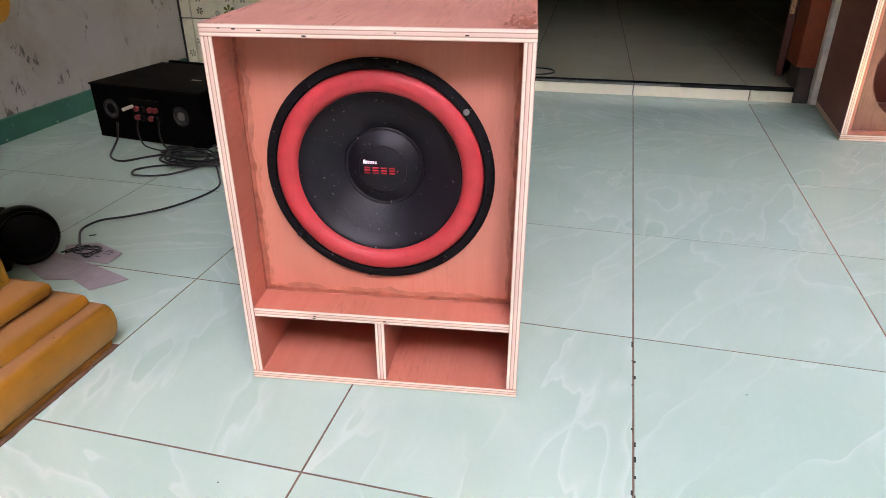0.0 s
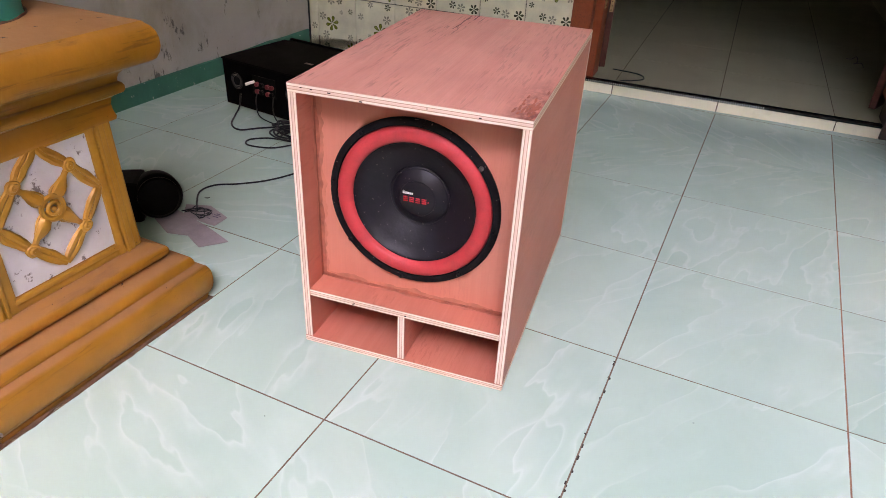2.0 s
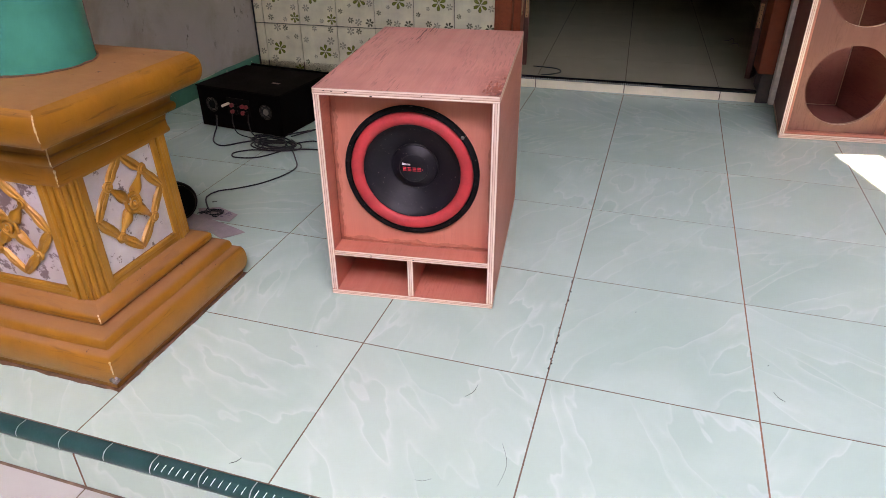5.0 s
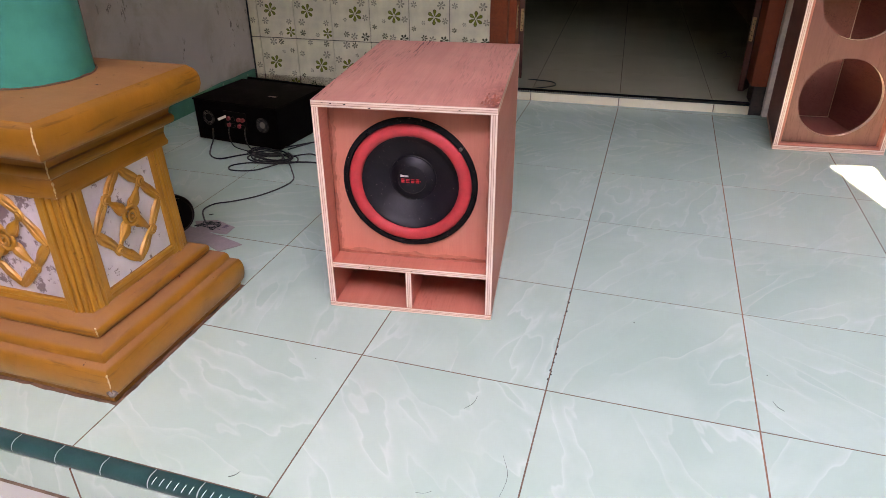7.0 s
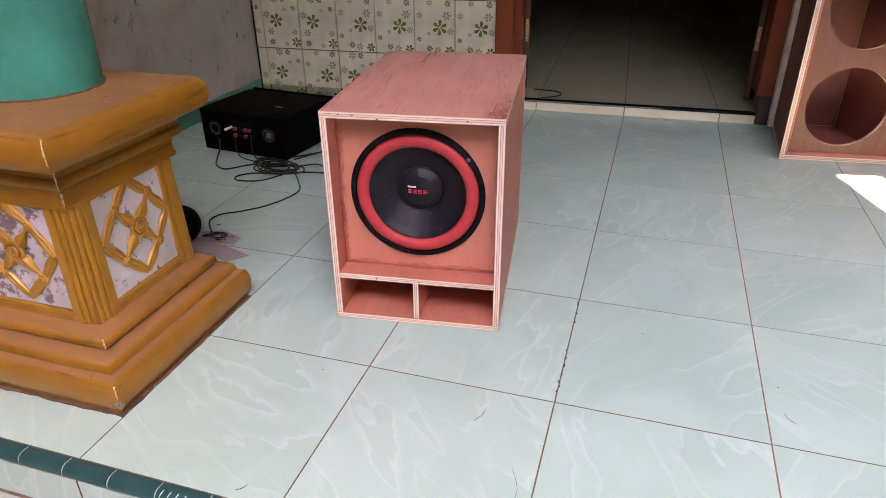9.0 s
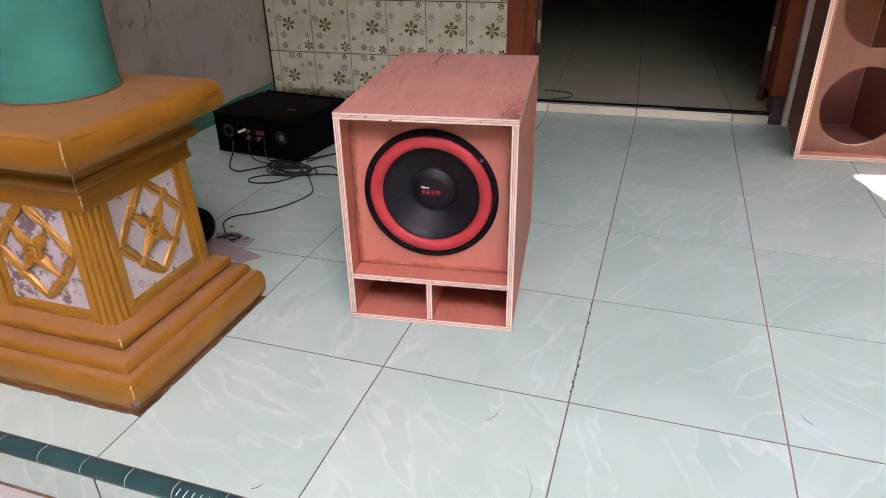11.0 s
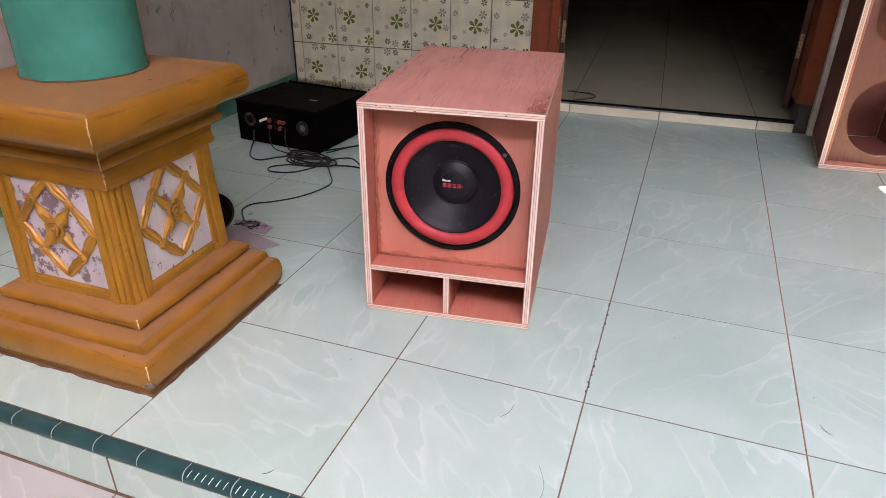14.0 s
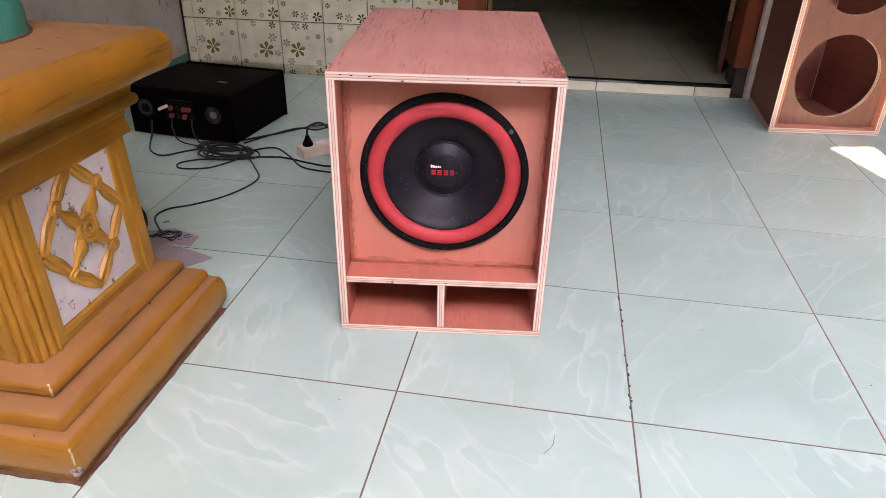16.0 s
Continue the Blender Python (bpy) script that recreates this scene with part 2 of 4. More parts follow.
M["steel_grey_plaster"] = plain("bare_grey_plaster", (0.22, 0.18, 0.165), 0.8, 0.45, 120.0, 0, 0.002, 300)
M["scuff"] = plain("grey_scuff", (0.05, 0.065, 0.06), 0.7, 0.4, 90.0)
M["grime"] = plain("brown_grime", (0.13, 0.065, 0.035), 0.8, 0.4, 40.0)
M["dark_concrete"] = plain("dark_stained_concrete", (0.075, 0.05, 0.042), 0.8, 0.4, 30.0, 0, 0.002, 120)
# door wood darkened to maroon for the shade on the open leaves
M["door_dark"] = ply_face_material("shaded_maroon_door_wood", (0.075, 0.014, 0.008), (0.03, 0.008, 0.005), (0.11, 0.022, 0.012), 0.4)
M["brass"] = plain("worn_brass", (0.50, 0.30, 0.16), 0.45, 0.3, 60.0, 0.5)
M["hole"] = plain("dark_hole", (0.02, 0.015, 0.01), 0.8)
# top panel only: pink raised above the other panels in place of light
M["ply"] = ply_face_material("pink_plywood_lit", (0.74, 0.28, 0.215), (0.17, 0.026, 0.018), (0.80, 0.345, 0.27), 1.0, True)
M["ply_clean"] = ply_face_material("pink_plywood_smooth", (0.58, 0.165, 0.110), (0.33, 0.066, 0.040), (0.62, 0.20, 0.138), 0.25)
M["ply_front"] = ply_face_material("pink_plywood_baffle", (0.66, 0.208, 0.140), (0.36, 0.082, 0.052), (0.70, 0.240, 0.166), 0.12, upright=True)
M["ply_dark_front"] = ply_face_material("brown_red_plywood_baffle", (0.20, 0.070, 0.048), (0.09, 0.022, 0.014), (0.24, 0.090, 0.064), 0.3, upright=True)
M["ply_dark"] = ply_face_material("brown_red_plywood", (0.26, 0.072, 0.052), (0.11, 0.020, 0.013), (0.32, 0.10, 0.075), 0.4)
M["ply_edge"] = ply_edge_material("plywood_edge")
M["glue"] = plain("red_glue_stain", (0.40, 0.105, 0.062), 0.6, 0.40, 45.0)
M["glue_pale"] = plain("wiped_glue_stain", (0.54, 0.172, 0.112), 0.55, 0.25, 30.0)
M["rubber"] = plain("black_rubber_gasket", (0.007, 0.006, 0.007), 0.7, 0.35, 90.0, gloss=0.1, specks=0.5)
M["foam"] = plain("red_foam_surround", (0.60, 0.042, 0.048), 0.55, 0.12, 40.0, 0, 0.001, 400)
M["cone"] = plain("black_cone", (0.008, 0.006, 0.010), 0.50, 0.35, 50.0, gloss=0.3, specks=0.35)
M["logo_red"] = plain("red_print", (0.72, 0.03, 0.05), 0.4)
M["logo_white"] = plain("white_print", (0.8, 0.8, 0.8), 0.4)
M["steel"] = plain("dull_steel", (0.5, 0.48, 0.46), 0.4, 0.2, 90.0, 0.9)
M["gold"] = worn_paint("ochre_gold_paint", (0.41, 0.160, 0.018), (0.06, 0.022, 0.009), 0.8, 0.33, 0.1, 42, bare=0.675, dust=(0.32, 0.148, 0.066))
M["gold_bright"] = worn_paint("gold_relief_paint", (0.47, 0.205, 0.026), (0.08, 0.030, 0.009), 0.75, 0.38, 0.1, 55, bare=0.655)
M["panel_white"] = worn_paint("flaking_white_paint", (0.60, 0.555, 0.565), (0.10, 0.055, 0.05), 0.85, 0.6, 0, 26, bare=0.585)
M["panel_worn"] = worn_paint("worn_white_paint", (0.56, 0.50, 0.515), (0.13, 0.07, 0.075), 0.85, 0.6, 0, 24, bare=0.535)
M["green_paint"] = worn_paint("sea_green_paint", (0.004, 0.255, 0.185), (0.06, 0.33, 0.26), 0.3, 0.27, 0, 5)
M["green_paint"].node_tree.nodes["Principled BSDF"].inputs["Specular IOR Level"].default_value = 0.22
M["amp"] = plain("black_textured_steel", (0.0022, 0.0020, 0.0020), 0.55, 0.3, 30.0, 0, 0.0006, 700, gloss=0.02)
M["amp_top"] = plain("dusty_black_steel", (0.0032, 0.0022, 0.0018), 0.6, 0.4, 10.0, gloss=0.04)
M["black_plastic"] = plain("black_plastic", (0.0025, 0.0025, 0.0025), 0.38, 0.3, 40.0, gloss=0.06)
M["grey_metal"] = plain("grey_fan_metal", (0.14, 0.14, 0.13), 0.5, 0.2, 80.0, 0.3)
M["dark_metal"] = plain("dark_fan_wire", (0.03, 0.03, 0.03), 0.5, 0.2, 80.0, 0.2)
M["red_plastic"] = plain("red_plastic", (0.20, 0.012, 0.020), 0.45)
M["white_plastic"] = plain("white_plastic", (0.75, 0.73, 0.70), 0.4)
M["cream_plastic"] = plain("cream_plastic", (0.74, 0.56, 0.42), 0.45, 0.1)
M["cable"] = plain("black_cable", (0.012, 0.014, 0.014), 0.45, gloss=0.25)
M["paper"] = plain("grey_paper", (0.29, 0.25, 0.26), 0.8, 0.12, 25.0)
M["paper_print"] = plain("paper_print", (0.10, 0.08, 0.12), 0.8)


# ---- mesh helpers ----
def part(name, bm, material, parent=None, label="", smooth=False):
    """Links a bmesh as one mesh object, under a thing or a part if one is given."""
    me = bpy.data.meshes.new(name)
    bm.to_mesh(me)
    bm.free()
    for m in (material if isinstance(material, (list, tuple)) else [material]):
        me.materials.append(M[m])
    if smooth:
        me.shade_smooth()
        me.set_sharp_from_angle(angle=radians(38))
    ob = new(name, me)
    if parent:
        ob.parent = parent
    if label:
        tagged(ob, label)
    return ob


def thing(name, m, label, category, group="", kind=""):
    ob = new(name)
    ob.matrix_world = m
    ob.empty_display_size = 0.05
    return tagged(ob, label, category, group, kind)


def box(bm, x0, y0, z0, x1, y1, z1, bevel=0.0, m=None, mat=0):
    made = bmesh.ops.create_cube(bm, size=1.0)["verts"]
    for v in made:
        v.co = Vector(((x0 + x1) / 2 + v.co.x * (x1 - x0), (y0 + y1) / 2 + v.co.y * (y1 - y0), (z0 + z1) / 2 + v.co.z * (z1 - z0)))
    faces = {f for v in made for f in v.link_faces}
    if bevel:
        out = bmesh.ops.bevel(bm, geom=list({e for v in made for e in v.link_edges}), offset=bevel, segments=2, profile=0.6, affect="EDGES")
        faces |= set(out["faces"])
        faces = {f for f in faces if f.is_valid}
    for f in faces:
        f.material_index = mat
    if m is not None:
        bmesh.ops.transform(bm, matrix=m, verts=list({v for f in faces for v in f.verts}))
    return bm


def boxed(*args, **kw):
    return box(bmesh.new(), *args, **kw)


def lathe(profile, steps=64, m=None, bm=None, cap=False, mat=0):
    """Turns (radius, z) pairs about the z axis."""
    bm = bm or bmesh.new()
    rings, made = [], []
    for r, z in profile:
        rings.append([bm.verts.new((r * math.cos(2 * math.pi * i / steps), r * math.sin(2 * math.pi * i / steps), z)) for i in range(steps)])
        made += rings[-1]
    for a, b in zip(rings, rings[1:]):
        for i in range(steps):
            bm.faces.new((a[i], a[(i + 1) % steps], b[(i + 1) % steps], b[i])).material_index = mat
    if cap:
        bm.faces.new(rings[-1]).material_index = mat
        bm.faces.new(list(reversed(rings[0]))).material_index = mat
    if m is not None:
        bmesh.ops.transform(bm, matrix=m, verts=made)
    return bm


def square_lathe(profile, bm=None, cap=True):
    """Sweeps (half width, z) pairs round a square with mitred corners; every side is cut in eight for an uneven, hand-trowelled line."""
    bm = bm or bmesh.new()
    cuts = 8
    rings = []
    for h, z in profile:
        ring = []
        for ax, ay, bx, by in ((-1, -1, 1, -1), (1, -1, 1, 1), (1, 1, -1, 1), (-1, 1, -1, -1)):
            for i in range(cuts):
                k = i / cuts
                p = Vector((h * (ax + (bx - ax) * k), h * (ay + (by - ay) * k), z))
                w = 0.0012 if i else 0.0006
                p += Vector((noise.noise(p * 9), noise.noise(p * 9 + Vector((5, 5, 5))), 0.7 * noise.noise(p * 8 + Vector((9, 0, 3))))) * w
                ring.append(bm.verts.new(p))
        rings.append(ring)
    n = len(rings[0])
    for a, b in zip(rings, rings[1:]):
        for i in range(n):
            bm.faces.new((a[i], a[(i + 1) % n], b[(i + 1) % n], b[i]))
    if cap:
        bm.faces.new(rings[-1])
        bm.faces.new(list(reversed(rings[0])))
    return bm


def tube(bm, points, radius, sides=8, closed=False, mat=0, taper=None):
    """A round bar along points."""
    pts = [Vector(p) for p in points]
    n = len(pts)
    rings = []
    side = None
    for i, p in enumerate(pts):
        a = pts[(i - 1) % n] if closed or i else p
        b = pts[(i + 1) % n] if closed or i < n - 1 else p
        d = (b - a).normalized()
        ref = side if side is not None else (Vector((0, 0, 1)) if abs(d.z) < 0.9 else Vector((1, 0, 0)))
        u = (ref - d * ref.dot(d)).normalized()
        w = d.cross(u)
        side = u
        r = radius * (taper(i / max(1, n - 1)) if taper else 1)
        rings.append([bm.verts.new(p + (u * math.cos(2 * math.pi * k / sides) + w * math.sin(2 * math.pi * k / sides)) * r) for k in range(sides)])
    for i in range(n if closed else n - 1):
        a, b = rings[i], rings[(i + 1) % n]
        for k in range(sides):
            f = bm.faces.new((a[k], a[(k + 1) % sides], b[(k + 1) % sides], b[k]))
            f.material_index, f.smooth = mat, True
    if not closed:
        bm.faces.new(list(reversed(rings[0]))).material_index = mat
        bm.faces.new(rings[-1]).material_index = mat
    return bm


def smooth_line(points, per=10, closed=False):
    """A Catmull-Rom line through points."""
    p = [Vector(q) for q in points]
    n = len(p)
    out = []
    for i in range(n if closed else n - 1):
        a, b, c, d = (p[(i - 1) % n], p[i], p[(i + 1) % n], p[(i + 2) % n]) if closed else (p[max(0, i - 1)], p[i], p[i + 1], p[min(n - 1, i + 2)])
        for k in range(per):
            t = k / per
            out.append(0.5 * (2 * b + (c - a) * t + (2 * a - 5 * b + 4 * c - d) * t * t + (3 * b - a - 3 * c + d) * t ** 3))
    if not closed:
        out.append(p[-1])
    return out


def prism(bm, outline, z0, z1, mat=0):
    lo = [bm.verts.new((x, y, z0)) for x, y in outline]
    hi = [bm.verts.new((x, y, z1)) for x, y in outline]
    n = len(lo)
    fs = [bm.faces.new(hi), bm.faces.new(list(reversed(lo)))] + [bm.faces.new((lo[i], lo[(i + 1) % n], hi[(i + 1) % n], hi[i])) for i in range(n)]
    for f in fs:
        f.material_index = mat
    return bm


def ply(x0, y0, z0, x1, y1, z1, thick):
    """A plywood panel: slot 0 on the two faces, slot 1 on the layered edges. thick: the axis of its thickness."""
    bm = boxed(x0, y0, z0, x1, y1, z1, bevel=0.0007)
    uv = bm.loops.layers.uv.new("edge")
    lo, hi = (x0, y0, z0)[thick], (x1, y1, z1)[thick]
    for f in bm.faces:
        if abs(f.normal[thick]) < 0.5:
            f.material_index = 1
            along = max((a for a in range(3) if a != thick), key=lambda a: max(v.co[a] for v in f.verts) - min(v.co[a] for v in f.verts))
            for loop in f.loops:
                loop[uv].uv = (loop.vert.co[along], (loop.vert.co[thick] - lo) / (hi - lo))
    return bm


def cut_plate(outer, cuts, y0, y1):
    """An upright plate in x and z, filled between its outline and the cut-outs; slot 1 on the cut edges."""
    bm = bmesh.new()
    uv = bm.loops.layers.uv.new("edge")
    rings = []
    for line in [outer] + cuts:
        vs = [bm.verts.new((x, y0, z)) for x, z in line]
        rings.append(vs)
        for p, q in zip(vs, vs[1:] + vs[:1]):
            bm.edges.new((p, q))
    bmesh.ops.triangle_fill(bm, use_beauty=True, use_dissolve=False, edges=list(bm.edges))
    twin = {v: bm.verts.new((v.co.x, y1, v.co.z)) for ring in rings for v in ring}
    for f in list(bm.faces):
        bm.faces.new([twin[v] for v in reversed(f.verts)])
    for ring in rings:
        n = len(ring)
        for i in range(n):
            p, q = ring[i], ring[(i + 1) % n]
            f = bm.faces.new((p, q, twin[q], twin[p]))
            f.material_index = 1
            for loop in f.loops:
                loop[uv].uv = (i / n, 0.0 if abs(loop.vert.co.y - y0) < 1e-6 else 1.0)
    bmesh.ops.recalc_face_normals(bm, faces=bm.faces)
    return bm


def holed_plate(x0, z0, x1, z1, y0, y1, holes, steps=64):
    """An upright plate in x and z with round holes (x, z, radius), one above another; slot 1 on the cut edges."""
    bm = bmesh.new()
    uv = bm.loops.layers.uv.new("edge")
    cuts = [z0] + [(a[1] + b[1]) / 2 for a, b in zip(holes, holes[1:])] + [z1]
    for (cx, cz, r), lo, hi in zip(holes, cuts, cuts[1:]):
        angles = [2 * math.pi * i / steps for i in range(steps)] + [math.atan2(z - cz, x - cx) % (2 * math.pi) for x in (x0, x1) for z in (lo, hi)]
        angles.sort()
        inner, outer = [], []
        for a in angles:
            c, s = math.cos(a), math.sin(a)
            k = min(((x1 if c > 0 else x0) - cx) / c if abs(c) > 1e-9 else 1e9, ((hi if s > 0 else lo) - cz) / s if abs(s) > 1e-9 else 1e9)
            inner.append((cx + r * c, cz + r * s))
            outer.append((cx + k * c, cz + k * s))
        iv = [[bm.verts.new((x, y, z)) for x, z in inner] for y in (y0, y1)]
        ov = [[bm.verts.new((x, y, z)) for x, z in outer] for y in (y0, y1)]
        n = len(angles)
        for i in range(n):
            j = (i + 1) % n
            bm.faces.new((iv[0][i], ov[0][i], ov[0][j], iv[0][j]))
            bm.faces.new((iv[1][j], ov[1][j], ov[1][i], iv[1][i]))
            f = bm.faces.new((iv[0][j], iv[1][j], iv[1][i], iv[0][i]))
            f.material_index = 1
            for loop in f.loops:
                loop[uv].uv = (i / n, 0.0 if abs(loop.vert.co.y - y0) < 1e-6 else 1.0)
    bmesh.ops.recalc_face_normals(bm, faces=bm.faces)
    return bm


# ---- the setting ----
WALL = Matrix.Translation((0, 2.01, 0)) @ pose(0, 0, 0, 0, 0, 2.6)
S = 0.40
YARD = -0.112

# unseen ground beyond the paving, kept dark against bounce
ground = tagged(part("ground", boxed(-400, -400, YARD - 0.3, 400, 400, YARD - 0.02), "soil"), "unseen ground, kept dark to cut bounced light", "ground", kind="structure")
pavement = tagged(part("pavement", boxed(-3.5, -0.83, YARD - 0.1, 3.5, -0.4, YARD - 0.0012), "grout"), "pale marbled paving tiles with brown joints below the porch step", "pavement", kind="structure")
# unseen walls, added to block sky and sun and shape the porch light
wall_south = tagged(part("wall_south", boxed(-5.0, -4.6, YARD - 0.1, 6.0, -4.4, 4.5), "yard_wall"), "unseen dark wall added to block low sky light from the front", "wall", kind="structure")
wall_east_yard = tagged(part("wall_east_yard", boxed(4.4, -4.4, YARD - 0.1, 4.6, 0.3, 8.8), "yard_wall"), "unseen tall dark wall added to keep sun and east sky off the yard", "wall", kind="structure")
wall_east_alley = tagged(part("wall_east_alley", boxed(4.4, 0.302, YARD - 0.1, 4.6, 3.6, 3.3), "yard_wall"), "unseen dark wall added to block sky light from the right", "wall", kind="structure")
wall_east = tagged(part("wall_east", boxed(2.62, -0.42, YARD, 2.76, 2.0, 1.55), "room_wall"), "unseen near-black wall added to block low light from the right", "wall", kind="structure")
floor = tagged(part("floor", boxed(-1.60, -0.40, YARD, 3.2, 2.12, -0.0006), "grout"), "porch floor of mint-green marbled ceramic tiles with brown joints", "floor", kind="structure")

# walls
LW = -1.42
wall_west = tagged(part("wall_west", boxed(LW - 0.15, -0.44, YARD, LW, 2.0, 2.8), "wall"), "pale grey painted plaster wall with dark peeling stains", "wall", kind="structure")
# unseen wall, added to keep front-left sky light out
front_left_block = tagged(part("wall_west_yard", boxed(LW - 0.15, -4.4, YARD, LW, -0.442, 2.8), "yard_wall"), "unseen dark wall added to block sky light from the front left", "wall", kind="structure")
bm = bmesh.new()
box(bm, -1.6, 0.012, YARD, -0.205, 0.15, 2.8)
box(bm, 1.012, 0.012, YARD, 3.2, 0.15, 2.8)
box(bm, -0.205, 0.012, 2.15, 1.012, 0.15, 2.8)
wall_north = part("wall_north", bm, "tile_gap")
wall_north.matrix_world = WALL
tagged(wall_north, "house wall faced with flower-patterned white wall tiles", "wall", kind="structure")

# unseen porch ceiling, open over the yard to the right to shape light
e = Vector((sun_dir.x, sun_dir.y)) * (2.8 / sun_dir.z)
c0 = Vector((1.190, 1.487)) + e
roof = [(-3.0, -4.5), (-0.6, -4.5), (-0.3, -1.5), (0.65, -1.25), (1.60, -0.85), (c0.x + 0.62, -0.75), (c0.x, c0.y), (c0.x + 4, c0.y + 0.9), (c0.x + 4, 3.0), (-3.0, 3.0)]
bm = bmesh.new()
prism(bm, roof, 2.8, 2.95)
ceiling = tagged(part("ceiling", bm, "ceiling"), "unseen grey porch ceiling slab, cut and darkened to shape the light", "ceiling", kind="structure")

# room behind the door; near-black walls and ceiling stand in for its shade
room_floor = part("room_floor", boxed(-1.6, 0.0, YARD, 3.0, 4.5, 0.0437), "grout")
room_floor.matrix_world = WALL
tagged(room_floor, "grey glazed tile floor of the dark room", "floor", kind="structure")
bm = bmesh.new()
box(bm, -1.7, 0.152, 0, -1.6, 4.5, 2.8)
box(bm, 3.0, 0.152, 0, 3.1, 4.5, 2.8)
box(bm, -1.7, 4.5, 0, 3.1, 4.6, 2.8)
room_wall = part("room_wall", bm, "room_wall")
room_wall.matrix_world = WALL
tagged(room_wall, "unseen walls of the room behind the door, near-black in place of shade", "wall", kind="structure")
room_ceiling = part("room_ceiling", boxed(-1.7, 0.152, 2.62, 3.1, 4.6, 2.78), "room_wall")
room_ceiling.matrix_world = WALL
tagged(room_ceiling, "unseen room ceiling, near-black in place of shade", "ceiling", kind="structure")

# baseboard
bm = bmesh.new()
steps = 40
for k in range(steps):
    y0, y1 = -0.3 + 2.24 * k / steps, -0.3 + 2.24 * (k + 1) / steps
    hs = [0.066 + 0.006 * noise.noise(Vector((y * 7, 0, 0))) for y in (y0, y1)]
    a = [bm.verts.new(p) for p in ((LW, y0, -0.003), (LW + 0.006, y0, -0.003), (LW + 0.006, y0, hs[0]), (LW, y0, hs[0] + 0.003))]
    b = [bm.verts.new(p) for p in ((LW, y1, -0.003), (LW + 0.006, y1, -0.003), (LW + 0.006, y1, hs[1]), (LW, y1, hs[1] + 0.003))]
    for i in range(3):
        bm.faces.new((a[i], b[i], b[i + 1], a[i + 1]))
bmesh.ops.remove_doubles(bm, verts=bm.verts, dist=1e-5)
baseboard = tagged(part("baseboard", bm, "baseboard"), "green painted baseboard with chipped edge", "baseboard", kind="structure")

# door opening
door_frame = thing("door_1", WALL, "red-brown wooden double door frame, standing open", "door", kind="structure")
part("post", boxed(-0.203, -0.020, 0.0, -0.125, 0.13, 2.13, bevel=0.004), "door_wood", door_frame)
part("post", boxed(-0.125, 0.03, 0.045, -0.092, 0.13, 2.10, bevel=0.003), "door_wood", door_frame)
part("post", boxed(0.936, -0.012, 0.125, 1.000, 0.13, 2.13, bevel=0.005), "door_wood", door_frame)
part("post_base", boxed(0.951, -0.008, -0.002, 1.000, 0.12, 0.125, bevel=0.004), "dark_concrete", door_frame, "stained concrete foot of the door post")
part("lintel", boxed(-0.203, -0.015, 2.06, 1.0, 0.13, 2.15, bevel=0.004), "door_wood", door_frame)
part("edge_strip", boxed(1.003, -0.030, 0.0, 1.030, 0.012, 2.1, bevel=0.004), "cream_plaster", door_frame, "cream plaster edge strip")
for x0, x1 in ((-0.090, -0.066), (0.908, 0.932)):
    leaf = part("door_leaf", boxed(x0, 0.125, 0.065, x1, 0.66, 2.05, bevel=0.003), "door_dark", door_frame, "open maroon wooden door leaf, darkened in place of shade")
    hx = x0 if x0 < 0 else x1
    leaf.matrix_basis = pose(hx, 0.125, 0, 0, 0, 24 if x0 < 0 else -24) @ pose(-hx, -0.125, 0)
    for z in (0.335, 1.1, 1.8):
        bm = boxed(x0 + 0.005, 0.1225, z - 0.05, x1 - 0.005, 0.1242, z + 0.05)
        for k in range(6):
            box(bm, x0 + 0.008 + 0.004 * (k % 2), 0.1218, z - 0.044 + 0.016 * k, x0 + 0.012 + 0.004 * (k % 2), 0.1224, z - 0.040 + 0.016 * k, mat=1)
        part("hinge", bm, ["brass", "hole"], leaf, "worn brass hinge plate")
for z in (0.36, 1.1):
    bm = boxed(-0.0925, 0.045, z - 0.05, -0.0895, 0.075, z + 0.05)
    for k in range(5):
        box(bm, -0.0893, 0.055 + 0.006 * (k % 2), z - 0.042 + 0.02 * k, -0.0885, 0.061 + 0.006 * (k % 2), z - 0.036 + 0.02 * k, mat=1)
    part("hinge", bm, ["brass", "hole"], door_frame, "worn brass hinge plate")

# door sill with its black ridged nosing
sill = thing("door_sill", WALL, "low cream-tiled door sill with a black ridged nosing", "door sill", kind="structure")
for a, b in ((-0.20, -0.004), (0.0, 0.396), (0.40, 0.803), (0.807, 0.949)):
    part("sill_tile", boxed(a, -0.006, -0.003, b, 0.03, 0.0375, bevel=0.0015), "sill_tile", sill)
bm = bmesh.new()
box(bm, -0.20, -0.009, 0.0378, 0.949, 0.022, 0.0495, bevel=0.003)
part("nosing", bm, "black_trim", sill, "black ridged nosing strip")
bm = bmesh.new()
for k in range(92):
    u = -0.19 + k * 0.0082
    box(bm, u, -0.0102, 0.0405 + 0.001 * (k % 3 == 0), u + 0.0026, -0.004, 0.0468)
part("nosing_ridge", bm, "white_ridge", sill, "worn white ridges of the nosing")

# front step: nosing pieces, riser tiles
step = thing("porch_step", Matrix(), "front porch step faced with mint tiles under a dark green ridged nosing", "step", kind="structure")


NOSE = [(-0.4045, 0.004)] + [(-0.4185 - 0.0150 * math.sin(t), -0.0095 + 0.0150 * math.cos(t)) for t in (math.pi * k / 12 for k in range(12))] + [(-0.4185, -0.0245), (-0.4045, -0.0245)]


